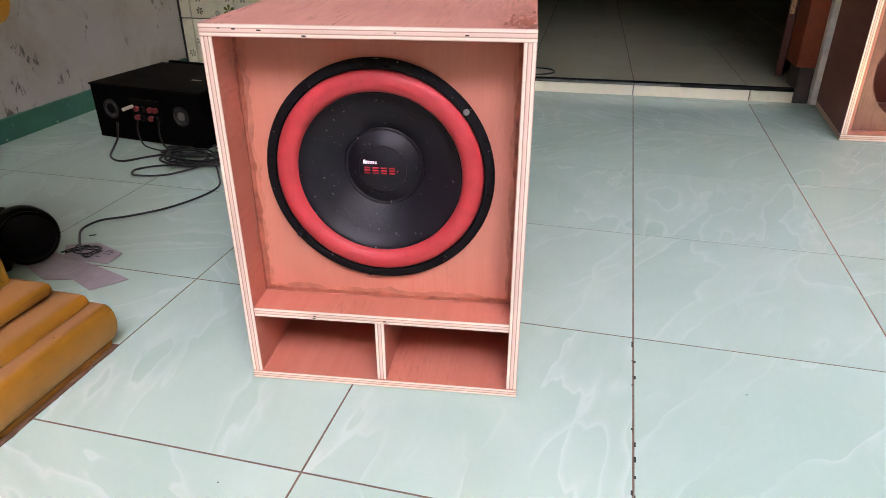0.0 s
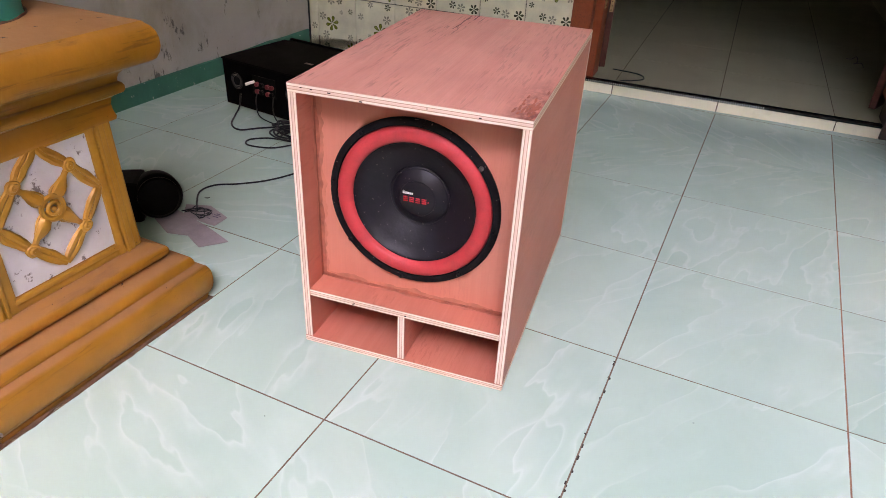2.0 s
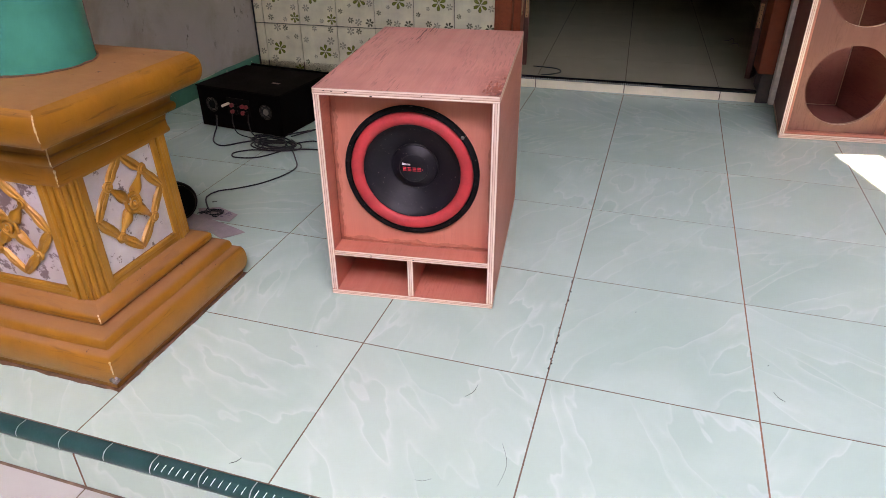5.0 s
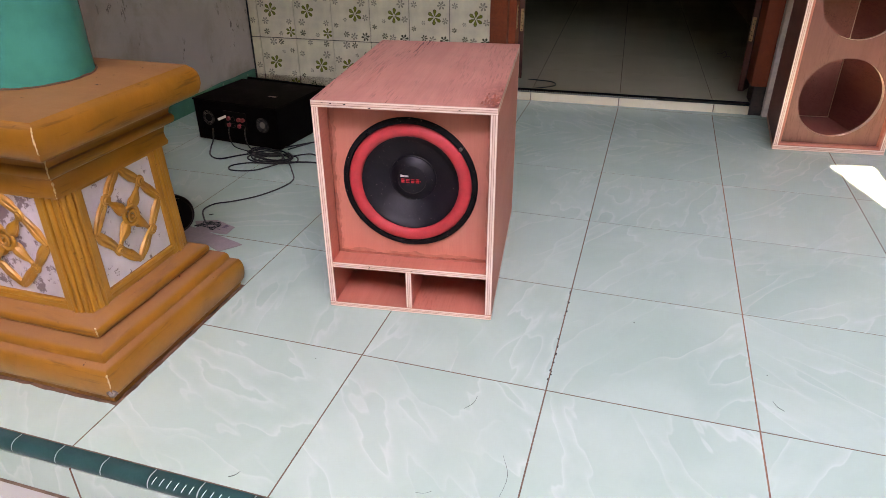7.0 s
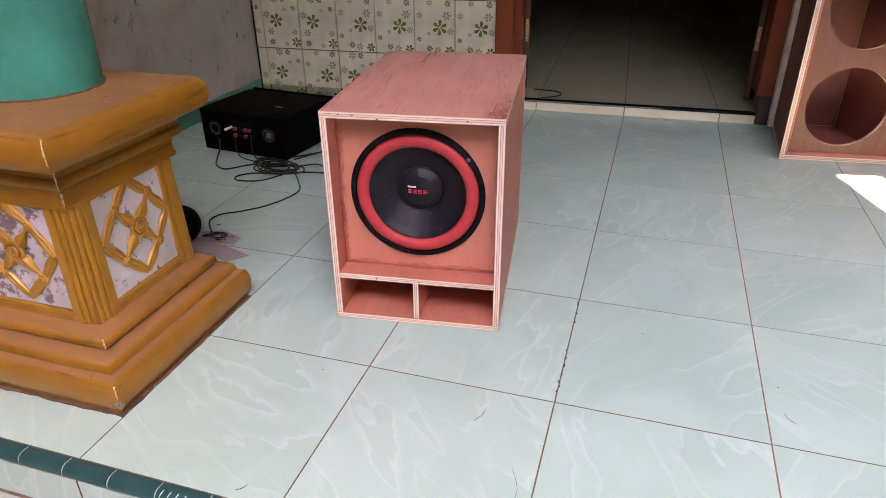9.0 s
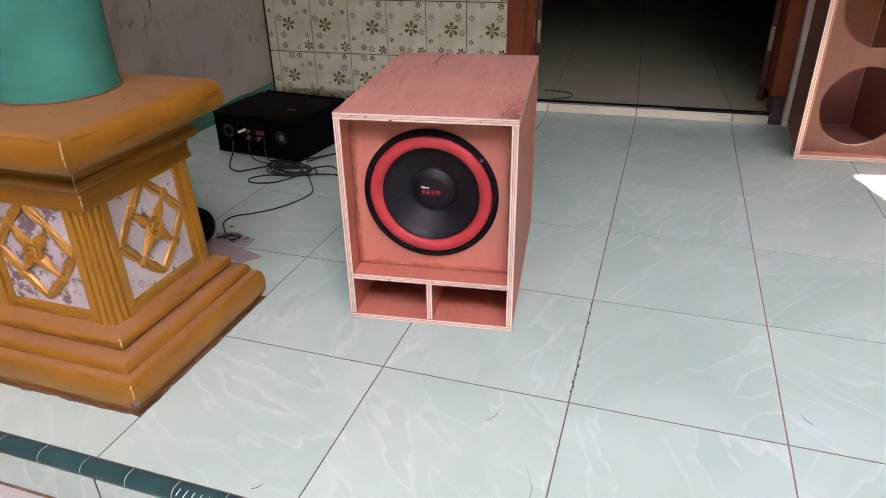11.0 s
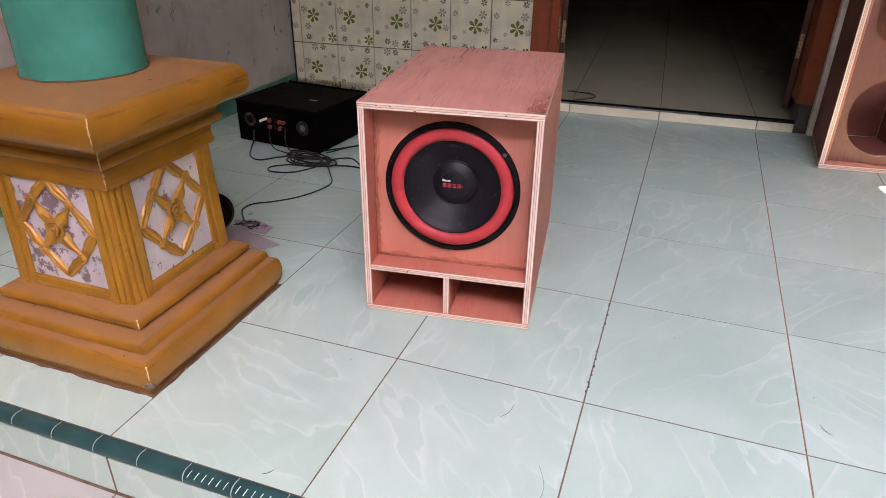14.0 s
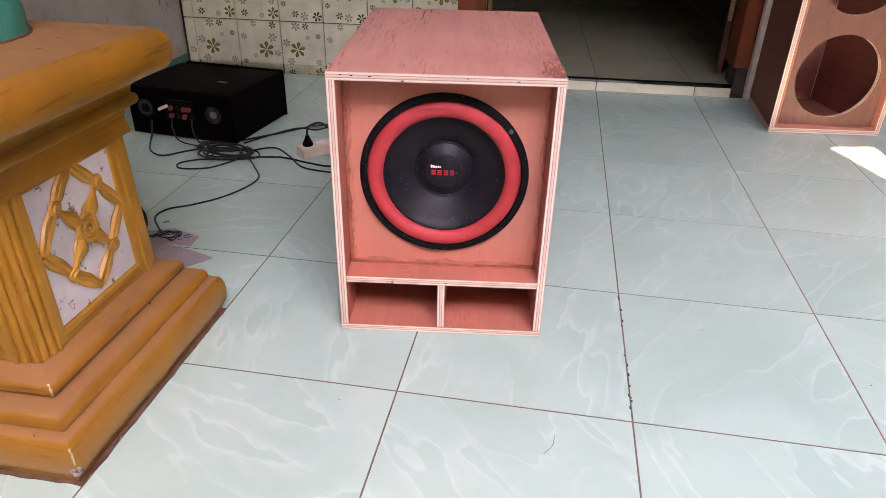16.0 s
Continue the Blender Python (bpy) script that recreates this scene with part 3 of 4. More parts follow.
def nosing_piece(n):
    bm = bmesh.new()
    prof = NOSE
    a = [bm.verts.new((0.0012, y, z)) for y, z in prof]
    b = [bm.verts.new((0.0970, y, z)) for y, z in prof]
    for i in range(len(prof)):
        j = (i + 1) % len(prof)
        bm.faces.new((a[j], b[j], b[i], a[i]))
    bm.faces.new(a)
    bm.faces.new(list(reversed(b)))
    if n:
        for k in range(6):
            u = 0.008 + k * 0.0148
            tube(bm, [(u + 0.005, -0.4205, 0.0054), (u + 0.003, -0.4275, 0.0025), (u + 0.001, -0.4312, -0.0015)], 0.0009, 6, mat=1)
    return bm


plain_piece = part("nosing_piece", nosing_piece(0), ["trim", "white_ridge"], step, "dark green glazed nosing piece", smooth=True)
ridged_piece = part("nosing_piece", nosing_piece(1), ["trim", "white_ridge"], step, "dark green nosing piece with worn white ridges", smooth=True)
for k in range(38):
    x = -1.59 + 0.0983 * k
    src = ridged_piece if -0.22 < x < 0.8 else plain_piece
    if k == 0:
        plain_piece.location.x = x
        continue
    o = new("nosing_piece", src.data)
    o.parent, o.location.x = step, x
    if k == 14:
        ridged_piece.location.x = -1.59 + 0.0983 * 38
bm = bmesh.new()
box(bm, -1.6, -0.424, YARD, 3.2, -0.402, -0.002)
part("step_core", bm, "grout", step)
bm = bmesh.new()
for k in range(38):
    x = -1.59 + 0.0983 * k
    prof = [(-0.4185 + (y + 0.4185) * 0.975, -0.0095 + (z + 0.0095) * 0.975) for y, z in NOSE]
    a = [bm.verts.new((x - 0.0012, y, z)) for y, z in prof]
    b = [bm.verts.new((x + 0.0012, y, z)) for y, z in prof]
    for i in range(len(prof)):
        j = (i + 1) % len(prof)
        bm.faces.new((a[j], b[j], b[i], a[i]))
part("nosing_joint", bm, "pale_grout", step, "white grout between nosing pieces")
riser_mesh = None
for k in range(12):
    x = -1.588 + S * k
    if riser_mesh is None:
        o = part("riser_tile", boxed(0.0024, -0.4285, YARD + 0.0035, S - 0.0024, -0.416, -0.024, bevel=0.001), "floor_tile", step)
        riser_mesh = o.data
    else:
        o = new("riser_tile", riser_mesh)
        o.parent = step
    o.location.x = x
    part("riser_joint", boxed(x - 0.0022, -0.4282, YARD + 0.001, x + 0.0022, -0.416, -0.0245), "grime", step, "dirty brown joint between riser tiles")

# ---- the painted pillar on its pedestal ----
PX, PY = -0.632, -0.055
pillar = thing("pillar", pose(PX, PY, 0), "sea-green round pillar on an ochre-gold moulded pedestal with white relief panels", "pillar")
prof = [(0.224, -0.002), (0.2275, 0.012)]
for k in range(9):
    a = -math.pi / 2 + math.pi * k / 8
    prof.append((0.2255 + 0.0115 * math.cos(a), 0.047 + 0.034 * math.sin(a)))
prof += [(0.216, 0.0835), (0.213, 0.0850)]
for k in range(6):
    a = -0.2 + (math.pi / 2 + 0.1) * k / 5
    prof.append((0.203 + 0.0125 * math.cos(a), 0.0895 + 0.018 * math.sin(a)))
prof += [(0.174, 0.1105), (0.1705, 0.1130)]
for k in range(7):
    a = -math.pi / 2 + math.pi * k / 6
    prof.append((0.177 + 0.009 * math.cos(a), 0.1265 + 0.0125 * math.sin(a)))
prof += [(0.164, 0.146), (0.158, 0.150)]
base = part("pedestal_base", square_lathe(prof), "gold", pillar, "stepped ochre-gold base mouldings", smooth=True)
HS0, HS1 = 0.153, 0.146
shaft = part("shaft", square_lathe([(HS0, 0.148), (HS0 - 0.002, 0.22), (HS1 + 0.001, 0.36), (HS1, 0.438)]), "gold", pillar)
prof = [(0.147, 0.396), (0.1555, 0.398), (0.1575, 0.404), (0.1545, 0.414), (0.1535, 0.426), (0.1555, 0.437), (0.161, 0.4415)]
for k in range(6):
    a = -math.pi / 2 + math.pi * k / 5
    prof.append((0.166 + 0.007 * math.cos(a), 0.4535 + 0.0105 * math.sin(a)))
prof += [(0.166, 0.469), (0.168, 0.476), (0.176, 0.484), (0.188, 0.491), (0.197, 0.494)]
for k in range(8):
    a = -math.pi / 2 + 0.15 + (math.pi - 0.3) * k / 7
    prof.append((0.205 + 0.0155 * math.cos(a), 0.526 + 0.0315 * math.sin(a)))
prof += [(0.204, 0.5615), (0.12, 0.5705)]
cornice = part("cornice", square_lathe(prof), "gold", pillar, "wide ochre-gold cornice with dusty top", smooth=True)
col = part("column", lathe([(0.1165, 0.560), (0.1175, 0.571), (0.116, 0.580), (0.1155, 1.2), (0.113, 2.8)], 72), "green_paint", pillar, "smooth sea-green painted round column", smooth=True)
col.location = (-0.017, 0.019, 0)
bm = bmesh.new()
tube(bm, [(0.1185 * math.cos(a) - 0.017, 0.1185 * math.sin(a) + 0.019, 0.5718 + 0.0025 * noise.noise(Vector((a * 4, 1, 0)))) for a in (2 * math.pi * k / 60 for k in range(60))], 0.0021, 6, closed=True)
part("paint_line", bm, "grime", pillar, "uneven grime line round the column foot")


def relief_ornament():
    """A diamond of bars with knots on its sides and a four-petalled flower; in x and z, facing -y."""
    bm = bmesh.new()
    w, h = 0.094, 0.105
    tips = [(0, h), (w, 0), (0, -h), (-w, 0)]
    for i in range(4):
        a, b = Vector((tips[i][0], 0, tips[i][1])), Vector((tips[(i + 1) % 4][0], 0, tips[(i + 1) % 4][1]))
        mid = (a + b) / 2 * 1.06
        for p, q in ((a, mid), (mid, b)):
            out = Vector((-(q - p).z, 0, (q - p).x)).normalized()
            for off, rad in ((-0.0042, 0.0056), (0.0042, 0.0050)):
                line = [p + out * off * 0.5, p.lerp(q, 0.3) + out * off, p.lerp(q, 0.7) + out * off * 1.1, q + out * off * 0.6]
                tube(bm, smooth_line(line, 5), rad, 7, taper=lambda k: 0.85 + 0.35 * math.sin(k * math.pi))
        for r, d in ((0.0080, -0.003), (0.0030, -0.006)):
            tube(bm, [mid + Vector((r * math.cos(t), d, r * math.sin(t))) for t in (2 * math.pi * k / 12 for k in range(12))], 0.0048, 6, closed=True)
        petal = smooth_line([mid * 0.16, mid * 0.45 + Vector((0, -0.003, 0)), mid * 0.9], 5)
        tube(bm, petal, 0.0088, 8, taper=lambda k: 0.5 + 0.75 * math.sin(math.pi * min(1, k * 1.15)) if k < 0.8 else 0.6)
        side = Vector((-mid.z, 0, mid.x)).normalized()
        for s in (-1, 1):
            q = mid * 0.33 + side * 0.010 * s
            tube(bm, smooth_line([mid * 0.1, q, mid * 0.66 + side * 0.004 * s], 4), 0.0035, 6)
    for r, d, q in ((0.0195, -0.007, 0.0048), (0.0100, -0.011, 0.0038)):
        tube(bm, [(r * math.cos(t), d, r * math.sin(t)) for t in (2 * math.pi * k / 16 for k in range(16))], q, 6, closed=True)
    bmesh.ops.create_icosphere(bm, subdivisions=2, radius=0.005, matrix=Matrix.Translation((0, -0.011, 0)))
    for v in bm.verts:
        v.co.y *= 0.8
        v.co += noise.noise_vector(v.co * 45) * 0.0022 + noise.noise_vector(v.co * 150) * 0.0008
    return bm


orn_mesh = None
for k, turn in enumerate((0, 90, 180, 270)):
    face = pose(0, 0, 0, 0, 0, turn)
    bm = bmesh.new()
    prism(bm, [(-0.100, 0.176), (0.100, 0.176), (0.097, 0.402), (-0.097, 0.402)], -0.0006, 0.002)
    bmesh.ops.transform(bm, matrix=pose(0, -HS0 + 0.0015, 0, 90, 0, 0), verts=bm.verts)
    for v in bm.verts:
        v.co.y += (v.co.z - 0.15) / 0.288 * (HS0 - HS1)
    o = part("panel", bm, "panel_worn" if turn == 0 else "panel_white", pillar, "flaking white recessed panel")
    o.matrix_basis = face
    # stepped frame strips round the panel
    bm = bmesh.new()
    lean = math.degrees(math.atan((HS0 - HS1) / 0.288))
    strips = [(s * x - w, s * x + w, d, 0.150, 0.402) for s in (-1, 1) for x, w, d in ((0.1065, 0.0078, 0.0055), (0.1192, 0.0034, 0.0092), (0.1300, 0.0056, 0.0062), (0.1430, 0.0058, 0.0030))]
    strips += [(-0.1035, 0.1035, 0.0068, 0.1640, 0.1735), (-0.137, 0.137, 0.0040, 0.1500, 0.1625), (-0.1035, 0.1035, 0.0068, 0.3935, 0.4005)]
    for xa, xb, d, za, zb in strips:
        box(bm, xa, -HS0 - d, za, xb, -HS0 + 0.004, zb, bevel=min(0.0032, (xb - xa) * 0.3, (zb - za) * 0.3))
    for v in bm.verts:
        k = (v.co.z - 0.15) / 0.288
        v.co.y += k * (HS0 - HS1)
        v.co.x *= 1 - 0.04 * k
        v.co += noise.noise_vector(v.co * 40) * 0.0006
    o = part("panel_frame", bm, "gold_bright", pillar, "ridged gold frame strips")
    o.matrix_basis = face
    if orn_mesh is None:
        o = part("relief", relief_ornament(), "gold_bright", pillar, "gold knotted flower relief", smooth=True)
        orn_mesh = o.data
    else:
        o = tagged(new("relief", orn_mesh), "gold knotted flower relief")
        o.parent = pillar
    o.matrix_basis = face @ pose(0, -(HS0 + HS1) / 2 - 0.004, 0.296, -lean)
# chipped paint on the front corner
bm = bmesh.new()
rng = random.Random(6)
for run in (((0.556, 0.2100), (0.546, 0.2178), (0.533, 0.2205), (0.520, 0.2205), (0.508, 0.2160)), ((0.500, 0.2050), (0.492, 0.1915), (0.480, 0.1730), (0.466, 0.1690), (0.453, 0.1745), (0.440, 0.1610)), ((0.432, 0.1545), (0.415, 0.1552), (0.402, 0.1575)), ((0.140, 0.1820), (0.131, 0.1855), (0.122, 0.1855)), ((0.076, 0.2335), (0.064, 0.2370), (0.048, 0.2375)), ((0.034, 0.2365), (0.025, 0.2330))):
    line = smooth_line([(h - 0.0008 + rng.uniform(-1, 1) * 0.0008, -h + 0.0008 + rng.uniform(-1, 1) * 0.0008, z) for z, h in run], 6)
    tube(bm, line, 0.0027, 6, taper=lambda k: 0.35 + 0.9 * abs(noise.noise(Vector((k * 9, len(line), 3)))))
for v in bm.verts:
    v.co += noise.noise_vector(v.co * 300) * 0.0009
part("chip", bm, "pale_chip", pillar, "pale chipped plaster on the corner")
bm = bmesh.new()
bmesh.ops.create_icosphere(bm, subdivisions=3, radius=0.008, matrix=pose(0.2338, -0.2338, 0.032))
for v in bm.verts:
    v.co += noise.noise_vector(v.co * 190) * 0.005
part("bare_plaster", bm, "steel_grey_plaster", pillar, "bare grey plaster where the foot's corner is knocked off", smooth=True)
bm = bmesh.new()
ring = []
for ax, ay, bx, by in ((-1, -1, 1, -1), (1, -1, 1, 1), (1, 1, -1, 1), (-1, 1, -1, -1)):
    for k in range(24):
        px, py = (ax + (bx - ax) * k / 24), (ay + (by - ay) * k / 24)
        q = 0.233 + 0.006 * noise.noise(Vector((px * 6, py * 6, 2)))
        ring.append((px * q, py * q))
prism(bm, ring, -0.003, 0.0012)
part("mortar_smear", bm, "grime", pillar, "brown mortar stain round the foot")

# ---- the subwoofer box ----
BW, BD, BH, T = 0.388, 0.600, 0.505, 0.0148
SUB = pose(-0.1475, 0.155, 0.002, 0, 0, 7.2)
sub = thing("subwoofer_box", SUB, "raw pink plywood subwoofer box with slot ports on the floor", "loudspeaker")
P = ["ply", "ply_edge"]
PC = ["ply_clean", "ply_edge"]
part("top_panel", ply(0, 0, BH - T, BW, BD, BH, 2), P, sub, "pink plywood top with dark torn grain, colour lifted in place of light")
part("bottom_panel", ply(0, 0, 0, BW, BD, 0.0125, 2), PC, sub)
part("side_panel", ply(0, 0.0008, 0.0127, T, BD - T, BH - T - 0.0002, 0), PC, sub)
part("side_panel", ply(BW - T, 0.0008, 0.0127, BW, BD - T, BH - T - 0.0002, 0), PC, sub)
part("back_panel", ply(0, BD - T + 0.0002, 0.0127, BW, BD, BH - T - 0.0002, 1), PC, sub)
SH = 0.1215
part("shelf", ply(T + 0.0003, 0.0012, SH - 0.0135, BW - T - 0.0003, 0.40, SH, 2), PC, sub)
part("divider", ply(BW / 2 - 0.0068, 0.0016, 0.0127, BW / 2 + 0.0068, 0.40, SH - 0.0137, 0), PC, sub)
RC = 0.056
CX, CZ, R = BW / 2 - 0.001, 0.309, 0.1515
part("baffle", holed_plate(T + 0.0003, SH + 0.0003, BW - T - 0.0003, BH - T - 0.0004, RC, RC + T, [(CX, CZ, R - 0.016)]), ["ply_front", "ply_edge"], sub, "pink plywood baffle set back in the box")
# glue and stain along the inner joints
bm = bmesh.new()


def stain_strip(bm, a, b, n, w, seed, steps=90):
    a, b, n = Vector(a), Vector(b), Vector(n)
    rows = []
    for k in range(steps + 1):
        p = a.lerp(b, k / steps)
        q = w * max(0.15, 0.85 + 0.7 * noise.noise(Vector((k * 0.10, seed, 0))) + 0.35 * noise.noise(Vector((k * 0.33, seed, 4))))
        rows.append((bm.verts.new(p), bm.verts.new(p + n * q)))
    for (p, q), (r, s) in zip(rows, rows[1:]):
        bm.faces.new((p, q, s, r))


for f, grow, slot in ((RC - 0.0005, 1.15, "glue_pale"), (RC - 0.0009, 0.55, "glue")):
    x0, x1, z0, z1 = T + 0.001, BW - T - 0.001, SH + 0.001, BH - T - 0.001
    d = RC - f
    stain_strip(bm, (x0, f, z0), (x1, f, z0), (0, 0, 1), 0.010 * grow, 1 + grow)
    stain_strip(bm, (x0, f, z0), (x0, f, z1), (1, 0, 0), 0.012 * grow, 2 + grow)
    stain_strip(bm, (x1, f, z0), (x1, f, z1), (-1, 0, 0), 0.008 * grow, 3 + grow)
    stain_strip(bm, (x0, f, SH + d), (x1, f, SH + d), (0, -1, 0), 0.007 * grow, 4 + grow)
    stain_strip(bm, (T + d, f, z0), (T + d, f, z1), (0, -1, 0), 0.010 * grow, 5 + grow)
    stain_strip(bm, (BW - T - d, f, z0), (BW - T - d, f, z1), (0, -1, 0), 0.006 * grow, 6 + grow)
    if slot == "glue_pale":
        part("glue_stain", bm, slot, sub, "reddish glue wiped along the inner joints")
        bm = bmesh.new()
part("glue_stain", bm, "glue", sub, "dark red glue smears along the inner joints")
bm = bmesh.new()
rng = random.Random(21)
for k in range(34):
    x, y = BW - 0.003 - abs(rng.gauss(0, 0.016)), 0.004 + abs(rng.gauss(0.03, 0.035))
    l, w = rng.uniform(0.008, 0.03), rng.uniform(0.0008, 0.0026)
    a = rng.uniform(-0.10, 0.10)
    pts = [(min(BW - 0.001, x + s * w + a * t * l), y + t * l) for s, t in ((-1, 0.15), (-0.6, 0.0), (0.8, 0.2), (1, 0.6), (0.3, 1.0), (-0.9, 0.7))]
    prism(bm, pts, BH - 0.0002, BH + 0.0004 + 0.0001 * rng.random())
tagged(part("torn_veneer", bm, "glue", sub, "torn dark veneer slivers at the corner"), kind="stuff")
# knots and filler marks on the front edges
rng = random.Random(3)
for k in range(9):
    x, top = rng.uniform(0.02, BW - 0.02), k % 3
    z = (BH - T + rng.uniform(0.002, 0.011)) if top else (SH - rng.uniform(0.003, 0.011))
    y = -0.0002 if top else 0.0009
    s = rng.uniform(0.0009, 0.0018)
    part("edge_mark", boxed(x - s * 1.5, y - 0.0002, z - s * 0.5, x + s * 1.5, y + 0.001, z + s * 0.5), "hole", sub, "small dark void in the plywood edge")

# driver: turned parts about the y axis of the box
DR = pose(CX, RC, CZ, 90, 0, 0)


def turned(name, prof, mat, parent, label="", steps=96):
    o = part(name, lathe(prof, steps), mat, parent, label, smooth=True)
    o.matrix_basis = DR if parent is sub else Matrix()
    return o


driver = part("woofer", lathe([(R - 0.018, -0.012), (R - 0.004, -0.001), (R, 0.0005), (R + 0.0005, 0.005), (R - 0.002, 0.009), (R - 0.006, 0.0105), (R - 0.0112, 0.0100), (R - 0.0126, 0.008), (R - 0.0130, 0.002)], 96),
              "rubber", sub, "twelve-inch woofer with black gasket", smooth=True)
driver.matrix_basis = DR
prof = [(0.1392, 0.003), (0.1385, 0.0038)] + [(0.1242 + 0.0138 * math.cos(math.pi * k / 14), 0.0042 + 0.0100 * math.sin(math.pi * k / 14)) for k in range(15)] + [(0.1088, 0.0026), (0.1076, 0.001)]
turned("surround", prof, "foam", driver, "red foam surround")
turned("cone", [(0.1096, 0.0042), (0.1082, 0.0038), (0.1065, 0.0005), (0.090, -0.0085), (0.072, -0.0195), (0.056, -0.0295), (0.045, -0.037)], "cone", driver, "matt black cone")
cap = turned("dust_cap", [(0.0545, -0.0300), (0.0543, -0.0278), (0.0532, -0.0268), (0.0520, -0.0274), (0.0505, -0.0280), (0.0485, -0.0262), (0.042, -0.0215), (0.033, -0.0170), (0.0325, -0.0182), (0.0315, -0.0165), (0.02, -0.0128), (0.0004, -0.0110)], "cone", driver, "black dust cap with raised rings")
for k in range(8):
    a = 2 * math.pi * k / 8 + radians(38)
    o = part("screw", lathe([(0.0042, 0.0098), (0.0042, 0.0122), (0.0028, 0.0132), (0.0015, 0.0118), (0.0003, 0.0118)], 10), "grey_metal" if k == 0 else "rubber", driver)
    o.location = ((R - 0.0066) * math.cos(a), (R - 0.0066) * math.sin(a), 0)
# the maker's mark as plain shapes
bm = bmesh.new()
for x, w in ((-0.0235, 0.0078), (-0.0125, 0.0082), (-0.0010, 0.0078), (0.0100, 0.0078), (0.0205, 0.0016)):
    tall = w > 0.005
    for a, b in ((-0.0042, -0.0026), (-0.0006, 0.0009), (0.0030, 0.0044)) if tall else ((-0.0012, 0.0004),):
        box(bm, x, a, -0.0165, x + w, b, -0.0098)
part("mark", bm, "logo_red", cap, "red block mark on the dust cap")
bm = bmesh.new()
for k in range(6):
    box(bm, -0.025 + 0.0032 * k, 0.009, -0.0160, -0.0225 + 0.0032 * k, 0.0125 + 0.001 * (k == 0), -0.0112)
part("mark", bm, "logo_white", cap, "small white bars on the dust cap")

# ---- the empty two-hole speaker cabinet by the door ----
CAB = pose(0.998, 1.612, 0.001, 0, 0, 6.5)
cw, cd, ch, ct = 0.390, 0.412, 0.76, 0.018
cab = thing("speaker_cabinet", CAB, "empty tall plywood cabinet with two round openings, beside the door", "speaker cabinet")
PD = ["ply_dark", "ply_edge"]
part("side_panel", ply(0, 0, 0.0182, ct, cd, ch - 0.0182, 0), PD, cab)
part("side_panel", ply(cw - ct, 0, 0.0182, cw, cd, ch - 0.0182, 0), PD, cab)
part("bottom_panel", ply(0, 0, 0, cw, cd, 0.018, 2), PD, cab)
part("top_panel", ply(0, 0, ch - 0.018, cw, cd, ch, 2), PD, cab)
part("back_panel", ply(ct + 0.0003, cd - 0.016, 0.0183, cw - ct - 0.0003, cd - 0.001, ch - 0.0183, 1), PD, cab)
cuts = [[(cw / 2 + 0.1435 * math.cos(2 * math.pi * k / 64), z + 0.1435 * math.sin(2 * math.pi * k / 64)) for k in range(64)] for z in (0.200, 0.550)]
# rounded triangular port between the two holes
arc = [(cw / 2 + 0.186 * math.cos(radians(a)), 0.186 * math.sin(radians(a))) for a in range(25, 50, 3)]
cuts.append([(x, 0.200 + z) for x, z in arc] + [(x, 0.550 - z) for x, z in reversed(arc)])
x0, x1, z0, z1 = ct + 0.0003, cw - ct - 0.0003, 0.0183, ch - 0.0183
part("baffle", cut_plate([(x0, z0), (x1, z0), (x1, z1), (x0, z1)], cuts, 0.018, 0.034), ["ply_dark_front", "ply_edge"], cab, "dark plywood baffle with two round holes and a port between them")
bm = bmesh.new()
tube(bm, [(cw - ct - 0.004, cd - 0.02, 0.02), (cw - ct - 0.004, cd - 0.02, ch - 0.02)], 0.0022, 6)
tube(bm, [(ct + 0.004, cd - 0.02, 0.02), (cw - ct - 0.004, cd - 0.02, 0.02)], 0.0014, 6)
part("glue_line", bm, "cream_plastic", cab, "pale glue bead in the inner corner")
bm = boxed(ct, -0.001, 0.019, ct + 0.007, 0.017, ch - 0.019)
box(bm, cw - ct - 0.007, -0.001, 0.019, cw - ct, 0.017, ch - 0.019)
box(bm, ct + 0.007, -0.001, 0.019, cw - ct - 0.007, 0.017, 0.028)
part("front_lip", bm, "ply_clean", cab, "pale pink front lip")

for o in cab.children:
    for v in o.data.vertices:
        v.co.x += (cw / 2 - v.co.x) * 0.37 * v.co.y / cd

# ---- the amplifier in the corner ----
AMP = pose(-1.168, 1.100, 0, 0, 0, -6.5)
aw, ad, a0, a1 = 0.388, 0.335, 0.008, 0.170
amp = thing("amplifier", AMP, "black steel power amplifier with fan grilles, on the floor", "amplifier")
part("case", boxed(0, 0, a0, aw, ad, a1 - 0.006, bevel=0.002), "amp", amp)
lid = part("lid", boxed(-0.0015, -0.004, a1 - 0.0055, aw + 0.0015, ad - 0.03, a1, bevel=0.0012), "amp_top", amp, "dusty black lid")
part("front_plate", boxed(-0.003, ad + 0.0005, a0 - 0.002, aw + 0.003, ad + 0.012, a1 - 0.001, bevel=0.002), "amp", amp)
part("sticker", boxed(0.265, 0.12, a1 + 0.0002, 0.300, 0.132, a1 + 0.0006), "paper", lid, "small pale label")
for x in (0.03, aw - 0.03):
    for y in (0.03, ad - 0.03):
        part("foot", lathe([(0.012, 0.0), (0.013, 0.002), (0.012, 0.008), (0.011, 0.0085)], 16, pose(x, y, 0), cap=True), "black_plastic", amp)
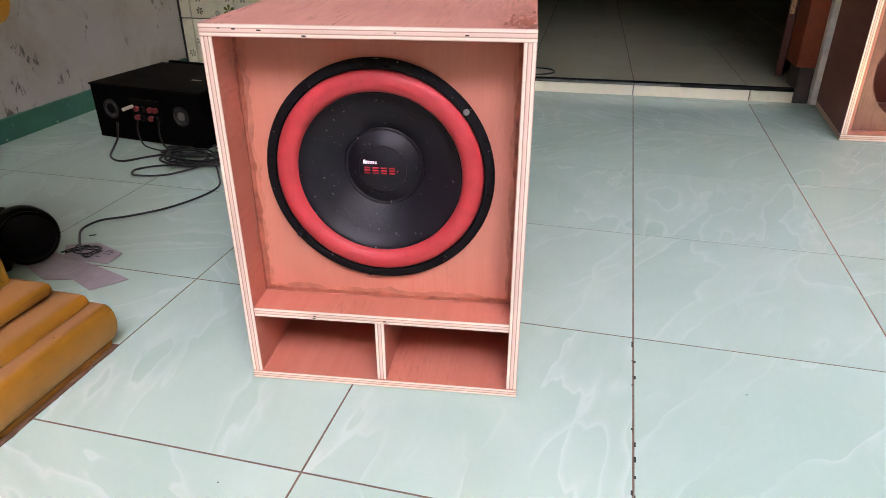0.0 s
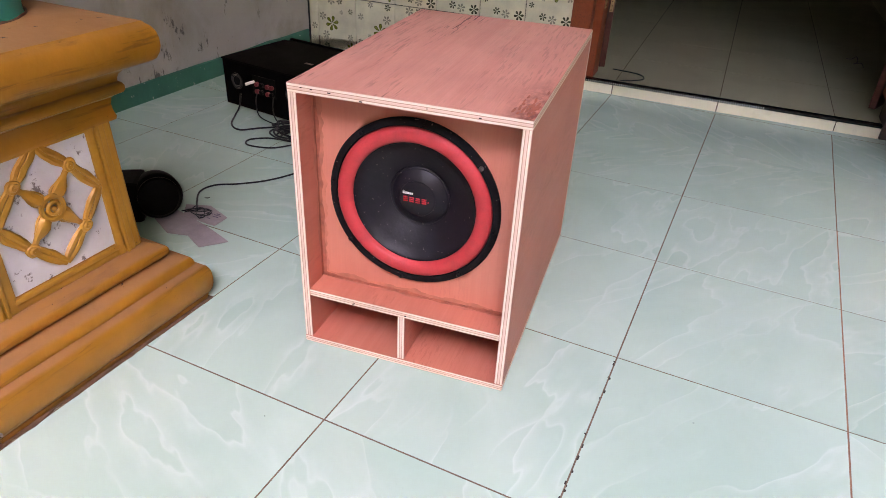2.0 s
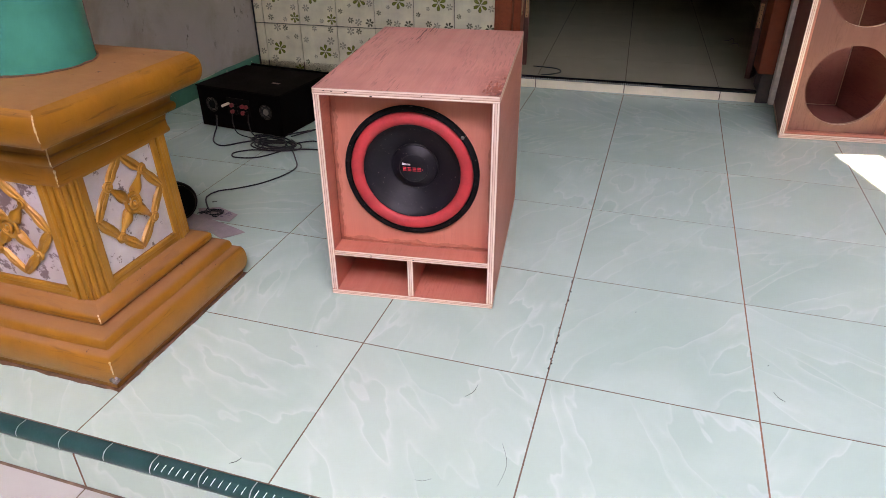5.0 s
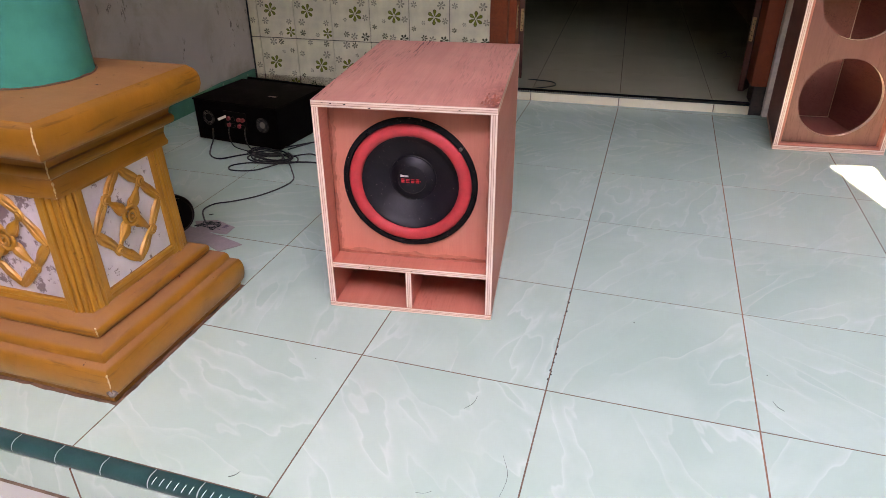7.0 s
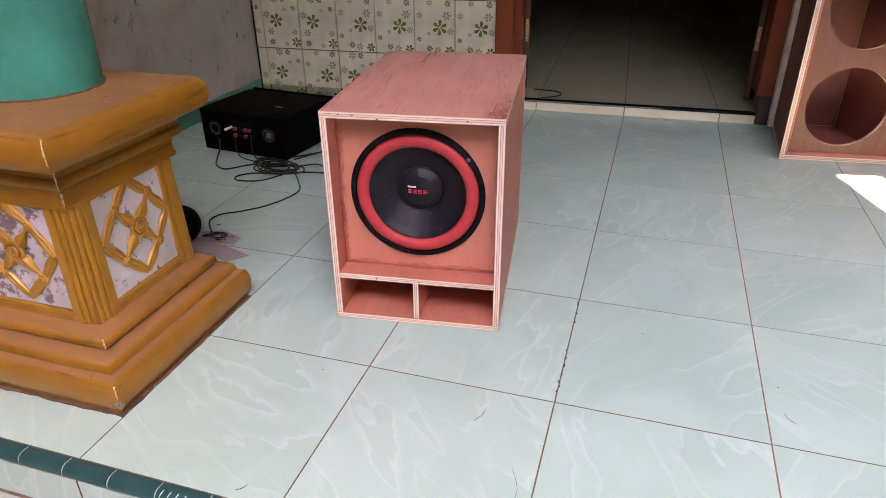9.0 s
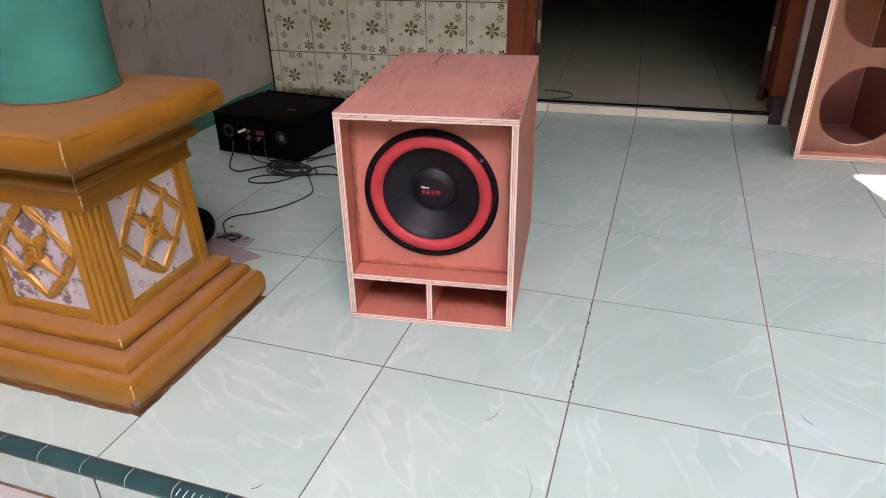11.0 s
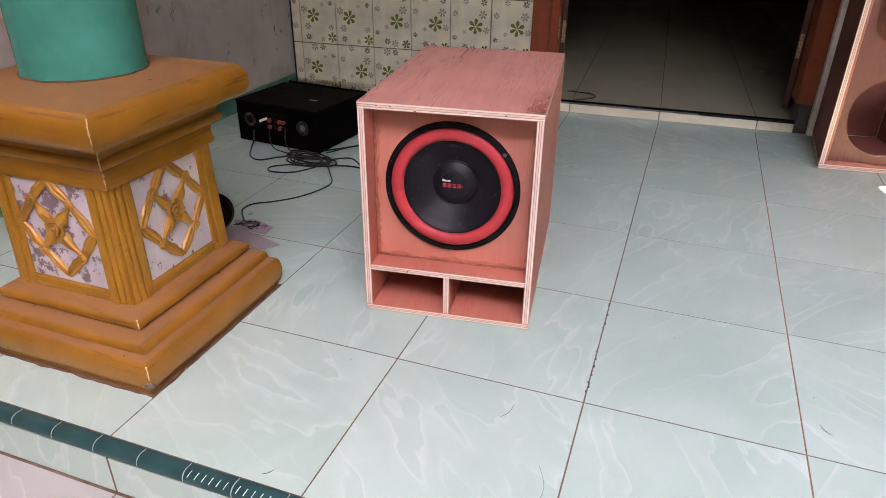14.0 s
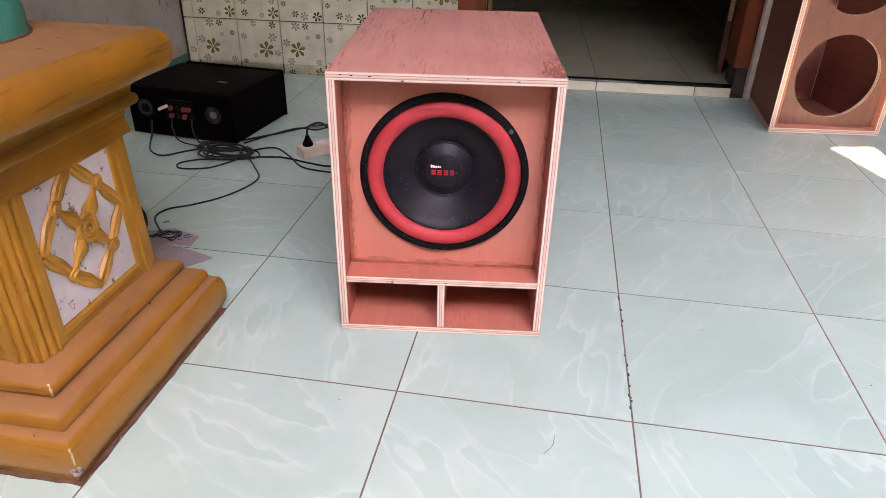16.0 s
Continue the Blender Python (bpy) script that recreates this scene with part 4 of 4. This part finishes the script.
for fx in (0.064, 0.318):
    fan = part("fan_grille", lathe([(0.0268, -0.001), (0.0275, -0.0016), (0.0282, -0.001)], 32), "dark_metal", amp, "grey round fan grille")
    fan.matrix_basis = pose(fx, -0.0005, 0.098, 90, 0, 0) @ pose(0, 0, 0, 180)
    for r in (0.0175, 0.0225):
        part("ring", lathe([(r - 0.0012, -0.0008), (r, -0.0026), (r + 0.0012, -0.0008)], 28), "dark_metal", fan)
    part("hub", lathe([(0.013, -0.0004), (0.013, -0.0012), (0.0005, -0.0016)], 24), "grey_metal" if fx > 0.2 else "black_plastic", fan)
plate = part("terminal_plate", boxed(0.140, -0.0022, 0.070, 0.245, -0.0004, 0.135, bevel=0.0006), "black_plastic", amp)
for k, (x, z) in enumerate(((0.165, 0.083), (0.185, 0.083), (0.165, 0.108), (0.187, 0.108), (0.214, 0.083), (0.232, 0.083), (0.214, 0.108), (0.232, 0.108))):
    o = part("terminal", lathe([(0.0075, 0.0), (0.008, 0.004), (0.0065, 0.006), (0.008, 0.008), (0.0075, 0.010), (0.004, 0.011)], 12, cap=True), "red_plastic" if k % 2 == 0 or k == 7 else "black_plastic", plate)
    o.matrix_basis = pose(x, -0.0024, z, 90, 0, 0)
bm = bmesh.new()
tube(bm, [(0.150, -0.003, 0.113), (0.144, -0.022, 0.111), (0.138, -0.032, 0.108)], 0.0050, 10)
part("plug", bm, "white_plastic", plate, "white signal plug")

# ---- cables ----


def cable(points, r, label, name="cable", mat="cable", per=12):
    o = part(name, tube(bmesh.new(), smooth_line(points, per), r * 0.92, 8), mat)
    return tagged(o, label, "cable", "cables on the floor")


cable([(-1.085, 1.080, 0.060), (-1.080, 1.062, 0.02), (-1.065, 1.020, 0.004), (-1.02, 0.950, 0.004), (-0.965, 0.925, 0.004), (-0.915, 0.975, 0.004), (-0.86, 1.01, 0.006), (-0.78, 1.02, 0.008)], 0.0032, "thin black cable hanging from the amplifier to the floor")
cable([(-0.74, 0.99, 0.010), (-0.695, 0.955, 0.005), (-0.650, 0.895, 0.004), (-0.607, 0.825, 0.004), (-0.612, 0.755, 0.004), (-0.650, 0.672, 0.004), (-0.705, 0.612, 0.004), (-0.752, 0.575, 0.004), (-0.758, 0.525, 0.005), (-0.718, 0.470, 0.007), (-0.682, 0.435, 0.010)], 0.0027,
      "black cable lying in a bend on the tiles")
cable([(-0.70, 0.95, 0.010), (-0.60, 0.98, 0.008), (-0.50, 0.96, 0.005), (-0.42, 0.95, 0.005), (-0.30, 1.00, 0.005)], 0.0035, "black mains cable on the tiles")
cable([(-0.72, 1.00, 0.010), (-0.65, 1.05, 0.010), (-0.58, 1.00, 0.006), (-0.50, 0.92, 0.005), (-0.36, 0.90, 0.005)], 0.0030, "black cable on the tiles")
cable([(-0.80, 1.06, 0.012), (-0.70, 1.18, 0.008), (-0.60, 1.30, 0.005), (-0.52, 1.33, 0.005), (-0.42, 1.35, 0.005), (-0.25, 1.36, 0.005)], 0.0036, "black mains cable running past the amplifier")
cable([(-0.76, 1.07, 0.010), (-0.66, 1.25, 0.006), (-0.58, 1.26, 0.005), (-0.52, 1.31, 0.009), (-0.40, 1.32, 0.005)], 0.0030, "black cable running past the amplifier")
rng = random.Random(8)
pts = []
for k in range(46):
    a = k * 0.86
    r = 0.058 + 0.055 * noise.noise(Vector((k * 0.23, 2, 0)))
    pts.append((-0.765 + r * 1.25 * math.cos(a) + 0.02 * noise.noise(Vector((k * 0.2, 7, 0))), 0.965 + r * 0.72 * math.sin(a) + 0.02 * noise.noise(Vector((k * 0.2, 17, 0))), 0.006 + 0.018 * abs(noise.noise(Vector((k * 0.6, 4, 4)))) + 0.0004 * k))
cable(pts, 0.0032, "tangled coil of black cable beside the amplifier", "cable_coil", per=6)
pts = []
for k in range(20):
    a = k * 0.8 + 1
    pts.append((-0.82 + (0.05 + 0.012 * (k % 3)) * math.cos(a), 1.01 + (0.028 + 0.006 * (k % 2)) * math.sin(a), 0.012 + 0.016 * abs(noise.noise(Vector((k * 0.7, 9, 4))))))
cable(pts, 0.0036, "small bundle of black cable under the amplifier", "cable_coil", per=6)
cable([(-0.72, 0.92, 0.012), (-0.78, 0.86, 0.005), (-0.86, 0.84, 0.004), (-0.885, 0.875, 0.004), (-0.84, 0.915, 0.005), (-0.76, 0.92, 0.012), (-0.70, 0.96, 0.016)], 0.0030, "loop of black cable on the tiles")
for x in (-1.005, -0.935):
    cable([(x, 1.075, 0.085), (x + 0.01, 1.050, 0.05), (x + 0.04, 1.03, 0.015), (x + 0.12, 1.01, 0.010)], 0.0024, "thin speaker cable from the amplifier terminals")
cable([(0.02, 2.02, 0.056), (0.07, 2.05, 0.056), (0.095, 2.12, 0.05), (0.06, 2.18, 0.048), (-0.05, 2.20, 0.046)], 0.0032, "thin black cable loop on the door sill")

# ---- power strip ----
STRIP = pose(-0.529, 0.992, 0.0, 0, 0, 47)
strip = thing("power_strip", STRIP, "cream power strip with a black plug in it, on the tiles", "power strip")
part("body", boxed(0, 0, 0.001, 0.205, 0.052, 0.034, bevel=0.005), "cream_plastic", strip)
for k in range(4):
    o = part("socket", lathe([(0.019, 0.0342), (0.0185, 0.0350), (0.017, 0.0346), (0.016, 0.0344), (0.0005, 0.0344)], 20), "white_plastic", strip)
    o.location = (0.030 + 0.048 * k, 0.026, 0)
plug = part("plug", lathe([(0.0165, 0.035), (0.017, 0.042), (0.013, 0.050), (0.008, 0.060), (0.006, 0.068)], 16, cap=True), "black_plastic", strip, "black mains plug", smooth=True)
plug.location = (0.030, 0.026, 0)
bm = bmesh.new()
tube(bm, smooth_line([(0.030, 0.026, 0.066), (0.032, 0.027, 0.084), (0.050, 0.036, 0.094), (0.10, 0.055, 0.085), (0.16, 0.065, 0.03), (0.24, 0.08, 0.005)], 8), 0.0036, 8)
part("cord", bm, "cable", strip, "black mains cord")

# ---- loose horn driver and papers behind the pillar ----
HORN = pose(-0.755, 0.385, 0.0, 0, 0, 35)
horn = thing("horn_driver", HORN, "black compression horn driver lying on the floor behind the pillar", "loudspeaker")
o = part("magnet", lathe([(0.0, -0.03), (0.050, -0.03), (0.056, -0.026), (0.057, 0.018), (0.053, 0.026), (0.049, 0.028), (0.049, 0.034), (0.044, 0.040), (0.015, 0.045), (0.0005, 0.045)], 40), "black_plastic", horn, smooth=True)
o.matrix_basis = pose(0, 0, 0.0575, 0, 78, -70)
part("throat", boxed(-0.130, -0.045, 0.001, -0.030, 0.055, 0.105, bevel=0.012), "black_plastic", horn)
part("flange", boxed(-0.200, -0.060, 0.001, -0.128, 0.070, 0.125, bevel=0.006), "black_plastic", horn)


def sheet(outline, lift, seed):
    bm = bmesh.new()
    n = len(outline)
    c = Vector((sum(p[0] for p in outline) / n, sum(p[1] for p in outline) / n, 0))
    prism(bm, outline, 0.0, 0.0009)
    bmesh.ops.subdivide_edges(bm, edges=list(bm.edges), cuts=4, use_grid_fill=True)
    for v in bm.verts:
        d = (v.co - c).length
        v.co.z += lift + 0.12 * max(0.0, d - 0.05) * abs(noise.noise(Vector((v.co.x * 9, v.co.y * 9, seed)))) + 0.001
    return bm


o = part("paper", sheet([(-0.760, 0.362), (-0.672, 0.322), (-0.622, 0.337), (-0.560, 0.308), (-0.520, 0.362), (-0.597, 0.388), (-0.680, 0.410), (-0.745, 0.420)], 0.001, 1), "paper")
tagged(o, "creased grey sheet of paper on the tiles", "paper", "papers on the floor")
o = part("paper", sheet([(-0.700, 0.405), (-0.594, 0.398), (-0.598, 0.448), (-0.677, 0.476), (-0.735, 0.450)], 0.0035, 3), "paper")
tagged(o, "small printed sheet of paper on the tiles", "paper", "papers on the floor")
bm = bmesh.new()
rng = random.Random(5)
for k in range(14):
    x, y = rng.uniform(-0.705, -0.63), rng.uniform(0.412, 0.452)
    box(bm, x, y, 0.0062, x + rng.uniform(0.006, 0.022), y + 0.0022, 0.0068)
part("print_line", bm, "paper_print", o, "dark unreadable print lines")
pts = []
for k in range(30):
    a = k * 1.15
    pts.append((-0.668 + 0.030 * math.cos(a * 0.83) + 0.022 * noise.noise(Vector((k * 0.5, 1, 0))), 0.424 + 0.018 * math.sin(a * 1.27) + 0.015 * noise.noise(Vector((k * 0.5, 8, 0))), 0.013 + 0.010 * abs(noise.noise(Vector((k * 0.7, 3, 5))))))
cable(pts, 0.0011, "frayed dark wire ends tangled on the paper", per=5)

scrap = part("scrap", tube(bmesh.new(), smooth_line([(0.862, 3.02, 0.050), (0.880, 2.985, 0.058), (0.898, 2.99, 0.070), (0.905, 2.95, 0.056), (0.890, 2.93, 0.050), (0.915, 2.90, 0.064), (0.928, 2.885, 0.050)], 6), 0.0022, 6), "paper")
tagged(scrap, "small crumpled pale scrap of wire on the room floor", "scrap")
# black gap where the tiles meet the plastered wall
bm = bmesh.new()
for k in range(60):
    z = 0.02 + k * 0.03
    w = 0.004 + 0.008 * abs(noise.noise(Vector((z * 9, 3, 1))))
    box(bm, -1.4155, -0.004 - 0.3 * w, z, -1.4155 + w, 0.004, z + 0.031)
part("corner_gap", bm, "hole", wall_north, "dark ragged gap in the corner")

# ---- pieces of the walls and floors ----


def flower(bm, x, z, r, petals, mat, turn=0.0, y=-0.0004):
    """Printed six-petalled flower, as thin raised glaze; the large ones have a lighter heart in every petal."""
    layers = ((1.0, mat, y), (0.78, 4, y - 0.0003)) if mat == 1 else ((1.0, mat, y),)
    for k in range(petals):
        a = turn + 2 * math.pi * k / petals
        d, s = Vector((math.cos(a), 0, math.sin(a))), Vector((-math.sin(a), 0, math.cos(a)))
        for size, slot, depth in layers:
            ring = [d * (r * (0.62 + (q - 0.62) * size)) + s * (r * w * size) for q, w in ((0.06, 0.0), (0.36, 0.12), (0.70, 0.235), (0.92, 0.17), (1.0, 0.0), (0.92, -0.17), (0.70, -0.235), (0.36, -0.12))]
            f = bm.faces.new([bm.verts.new((x + p.x, depth, z + p.z)) for p in ring])
            f.material_index = slot
            f.normal_update()
            if f.normal.y > 0:
                f.normal_flip()


TW, TH, Z0 = 0.194, 0.25, 0.226 - 0.25
# (x, z) as shares of the tile, size, colour slot, turn
DESIGN_A = ((0.37, 0.53, 0.034, 1, 0.3), (0.10, 0.94, 0.022, 2, 0.1), (0.36, 0.93, 0.020, 3, 0.5), (0.58, 0.93, 0.0155, 2, 0.2), (0.86, 0.77, 0.012, 2, 0.9), (0.12, 0.64, 0.018, 3, 0.4),
            (0.20, 0.32, 0.018, 3, 0.0), (0.85, 0.32, 0.015, 3, 0.2), (0.21, 0.12, 0.0155, 2, 0.8), (0.60, 0.09, 0.012, 3, 0.1), (0.87, 0.13, 0.025, 1, 0.5), (0.62, 0.74, 0.010, 3, 0.4))
DESIGN_B = ((0.63, 0.51, 0.035, 1, 0.45), (0.13, 0.92, 0.025, 1, 0.2), (0.38, 0.94, 0.014, 3, 0.6), (0.82, 0.93, 0.0155, 2, 0.3), (0.80, 0.72, 0.020, 3, 0.1), (0.13, 0.72, 0.015, 3, 0.7),
            (0.89, 0.45, 0.016, 3, 0.2), (0.12, 0.29, 0.012, 2, 0.4), (0.38, 0.13, 0.0155, 2, 0.9), (0.58, 0.10, 0.018, 3, 0.3), (0.87, 0.10, 0.021, 2, 0.15), (0.36, 0.40, 0.010, 3, 0.0))


def wall_tile_mesh(w, z0, z1, design):
    bm = boxed(0.0021, 0.0, z0 + 0.0021, w - 0.0021, 0.011, z1 - 0.0021, bevel=0.0012)
    for x, z, r, m, t in design:
        x, z = x * TW - (TW - w), z * TH
        if x - r > 0.002:
            flower(bm, x, z, r, 6, m, t)
    return bm


WT = ["wall_tile", "print_olive", "print_grey", "print_pale", "print_green"]
meshes = {}
for row in range(11):
    z0 = Z0 + row * TH
    for col, u0 in enumerate([-0.2 - TW * k for k in range(7, 0, -1)] + [1.034 + TW * k for k in range(6)]):
        w = TW
        if u0 < -1.40:
            u0, w = -1.412, -0.2 - TW * 6 + 1.412
        second = (col % 2 == 0, col > 2)[row] if row < 2 else (row * 5 + col * 3) % 7 % 2 == 0
        key = (round(w, 3), second)
        if key not in meshes:
            o = part("wall_tile", wall_tile_mesh(w, 0.0, TH, DESIGN_B if second else DESIGN_A), WT, wall_north)
            meshes[key] = o.data
        else:
            o = new("wall_tile", meshes[key])
            o.parent = wall_north
        o.location = (u0, 0, z0)

tile_mesh = None
for i in range(-4, 8):
    for j in range(-1, 5):
        x, y = i * S, j * S
        hgt = 0.0006 * math.sin(i * 12.9 + j * 7.3)
        if tile_mesh is None:
            o = part("tile", boxed(0.0014, 0.0014, -0.010, S - 0.0014, S - 0.0014, 0.0, bevel=0.0006), "floor_tile", floor)
            tile_mesh = o.data
        else:
            o = new("tile", tile_mesh)
            o.parent = floor
        o.location = (x, y, hgt * 0.5)
o = part("tile", boxed(-1.6, 2.0016, -0.010, 3.2, 2.11, 0.0), "floor_tile", floor)
tile_mesh = None
for i in range(-4, 7):
    for j in range(0, 10):
        if tile_mesh is None:
            o = part("tile", boxed(0.0015, 0.0015, 0.035, S - 0.0015, S - 0.0015, 0.045, bevel=0.001), "room_tile", room_floor)
            tile_mesh = o.data
        else:
            o = new("tile", tile_mesh)
            o.parent = room_floor
        o.location = (i * S, 0.024 + (j) * S, 0)

# scuffs on the tiles and chipped joint edges
for (xa, ya), (xb, yb), w in (((0.257, -0.099), (0.273, -0.057), 0.0016), ((0.369, -0.289), (0.355, -0.195), 0.0011), ((0.832, 0.094), (0.851, 0.070), 0.0018), ((-0.088, -0.381), (-0.074, -0.364), 0.0020),
                              ((0.829, 0.175), (0.832, 0.177), 0.0022), ((-0.728, 0.508), (-0.716, 0.516), 0.0060), ((0.232, -0.319), (0.259, -0.308), 0.0008), ((0.556, 0.291), (0.559, 0.292), 0.0020), ((-0.092, -0.041), (-0.090, -0.040), 0.0020)):
    a, b = Vector((xa, ya, 0.0006)), Vector((xb, yb, 0.0006))
    mid = a.lerp(b, 0.5) + Vector(((yb - ya), -(xb - xa), 0)) * 0.12
    part("scuff", tube(bmesh.new(), smooth_line([a, mid, b], 4), w * 0.34, 5, taper=lambda k: 0.35 + 0.65 * math.sin(math.pi * (0.1 + 0.8 * k))), "scuff", floor, "dark scuff mark")
rng = random.Random(12)
for k in range(14):
    y = rng.choice((rng.uniform(0.28, 0.385), rng.uniform(0.02, 0.12), rng.uniform(0.02, 0.385)))
    l, w = rng.uniform(0.003, 0.010), rng.uniform(0.0006, 0.0018)
    x = 0.4 + rng.choice((-1, 1)) * 0.0018
    part("chip", boxed(x - w, y, -0.0012, x + w, y + l, 0.0007), "hole", floor, "dark chip in a joint edge")
part("joint_filler", boxed(-1.6, 4 * S - 0.0020, -0.004, 3.2, 4 * S + 0.0020, -0.0004), "pale_filler", floor, "pale mint filler in the joint")
part("joint_filler", boxed(2 * S - 0.0018, -0.40, -0.004, 2 * S + 0.0018, 1.2, -0.0003), "rust_grout", floor, "reddish brown filler in the joint")
paving_mesh = None
for k in range(17):
    if paving_mesh is None:
        o = part("paving_tile", boxed(0.0016, -0.4010, YARD - 0.010, S - 0.0016, -0.0030, YARD, bevel=0.0008), "yard", pavement)
        paving_mesh = o.data
    else:
        o = new("paving_tile", paving_mesh)
        o.parent = pavement
    o.location = (-3.588 + S * k, -0.4290, 0)
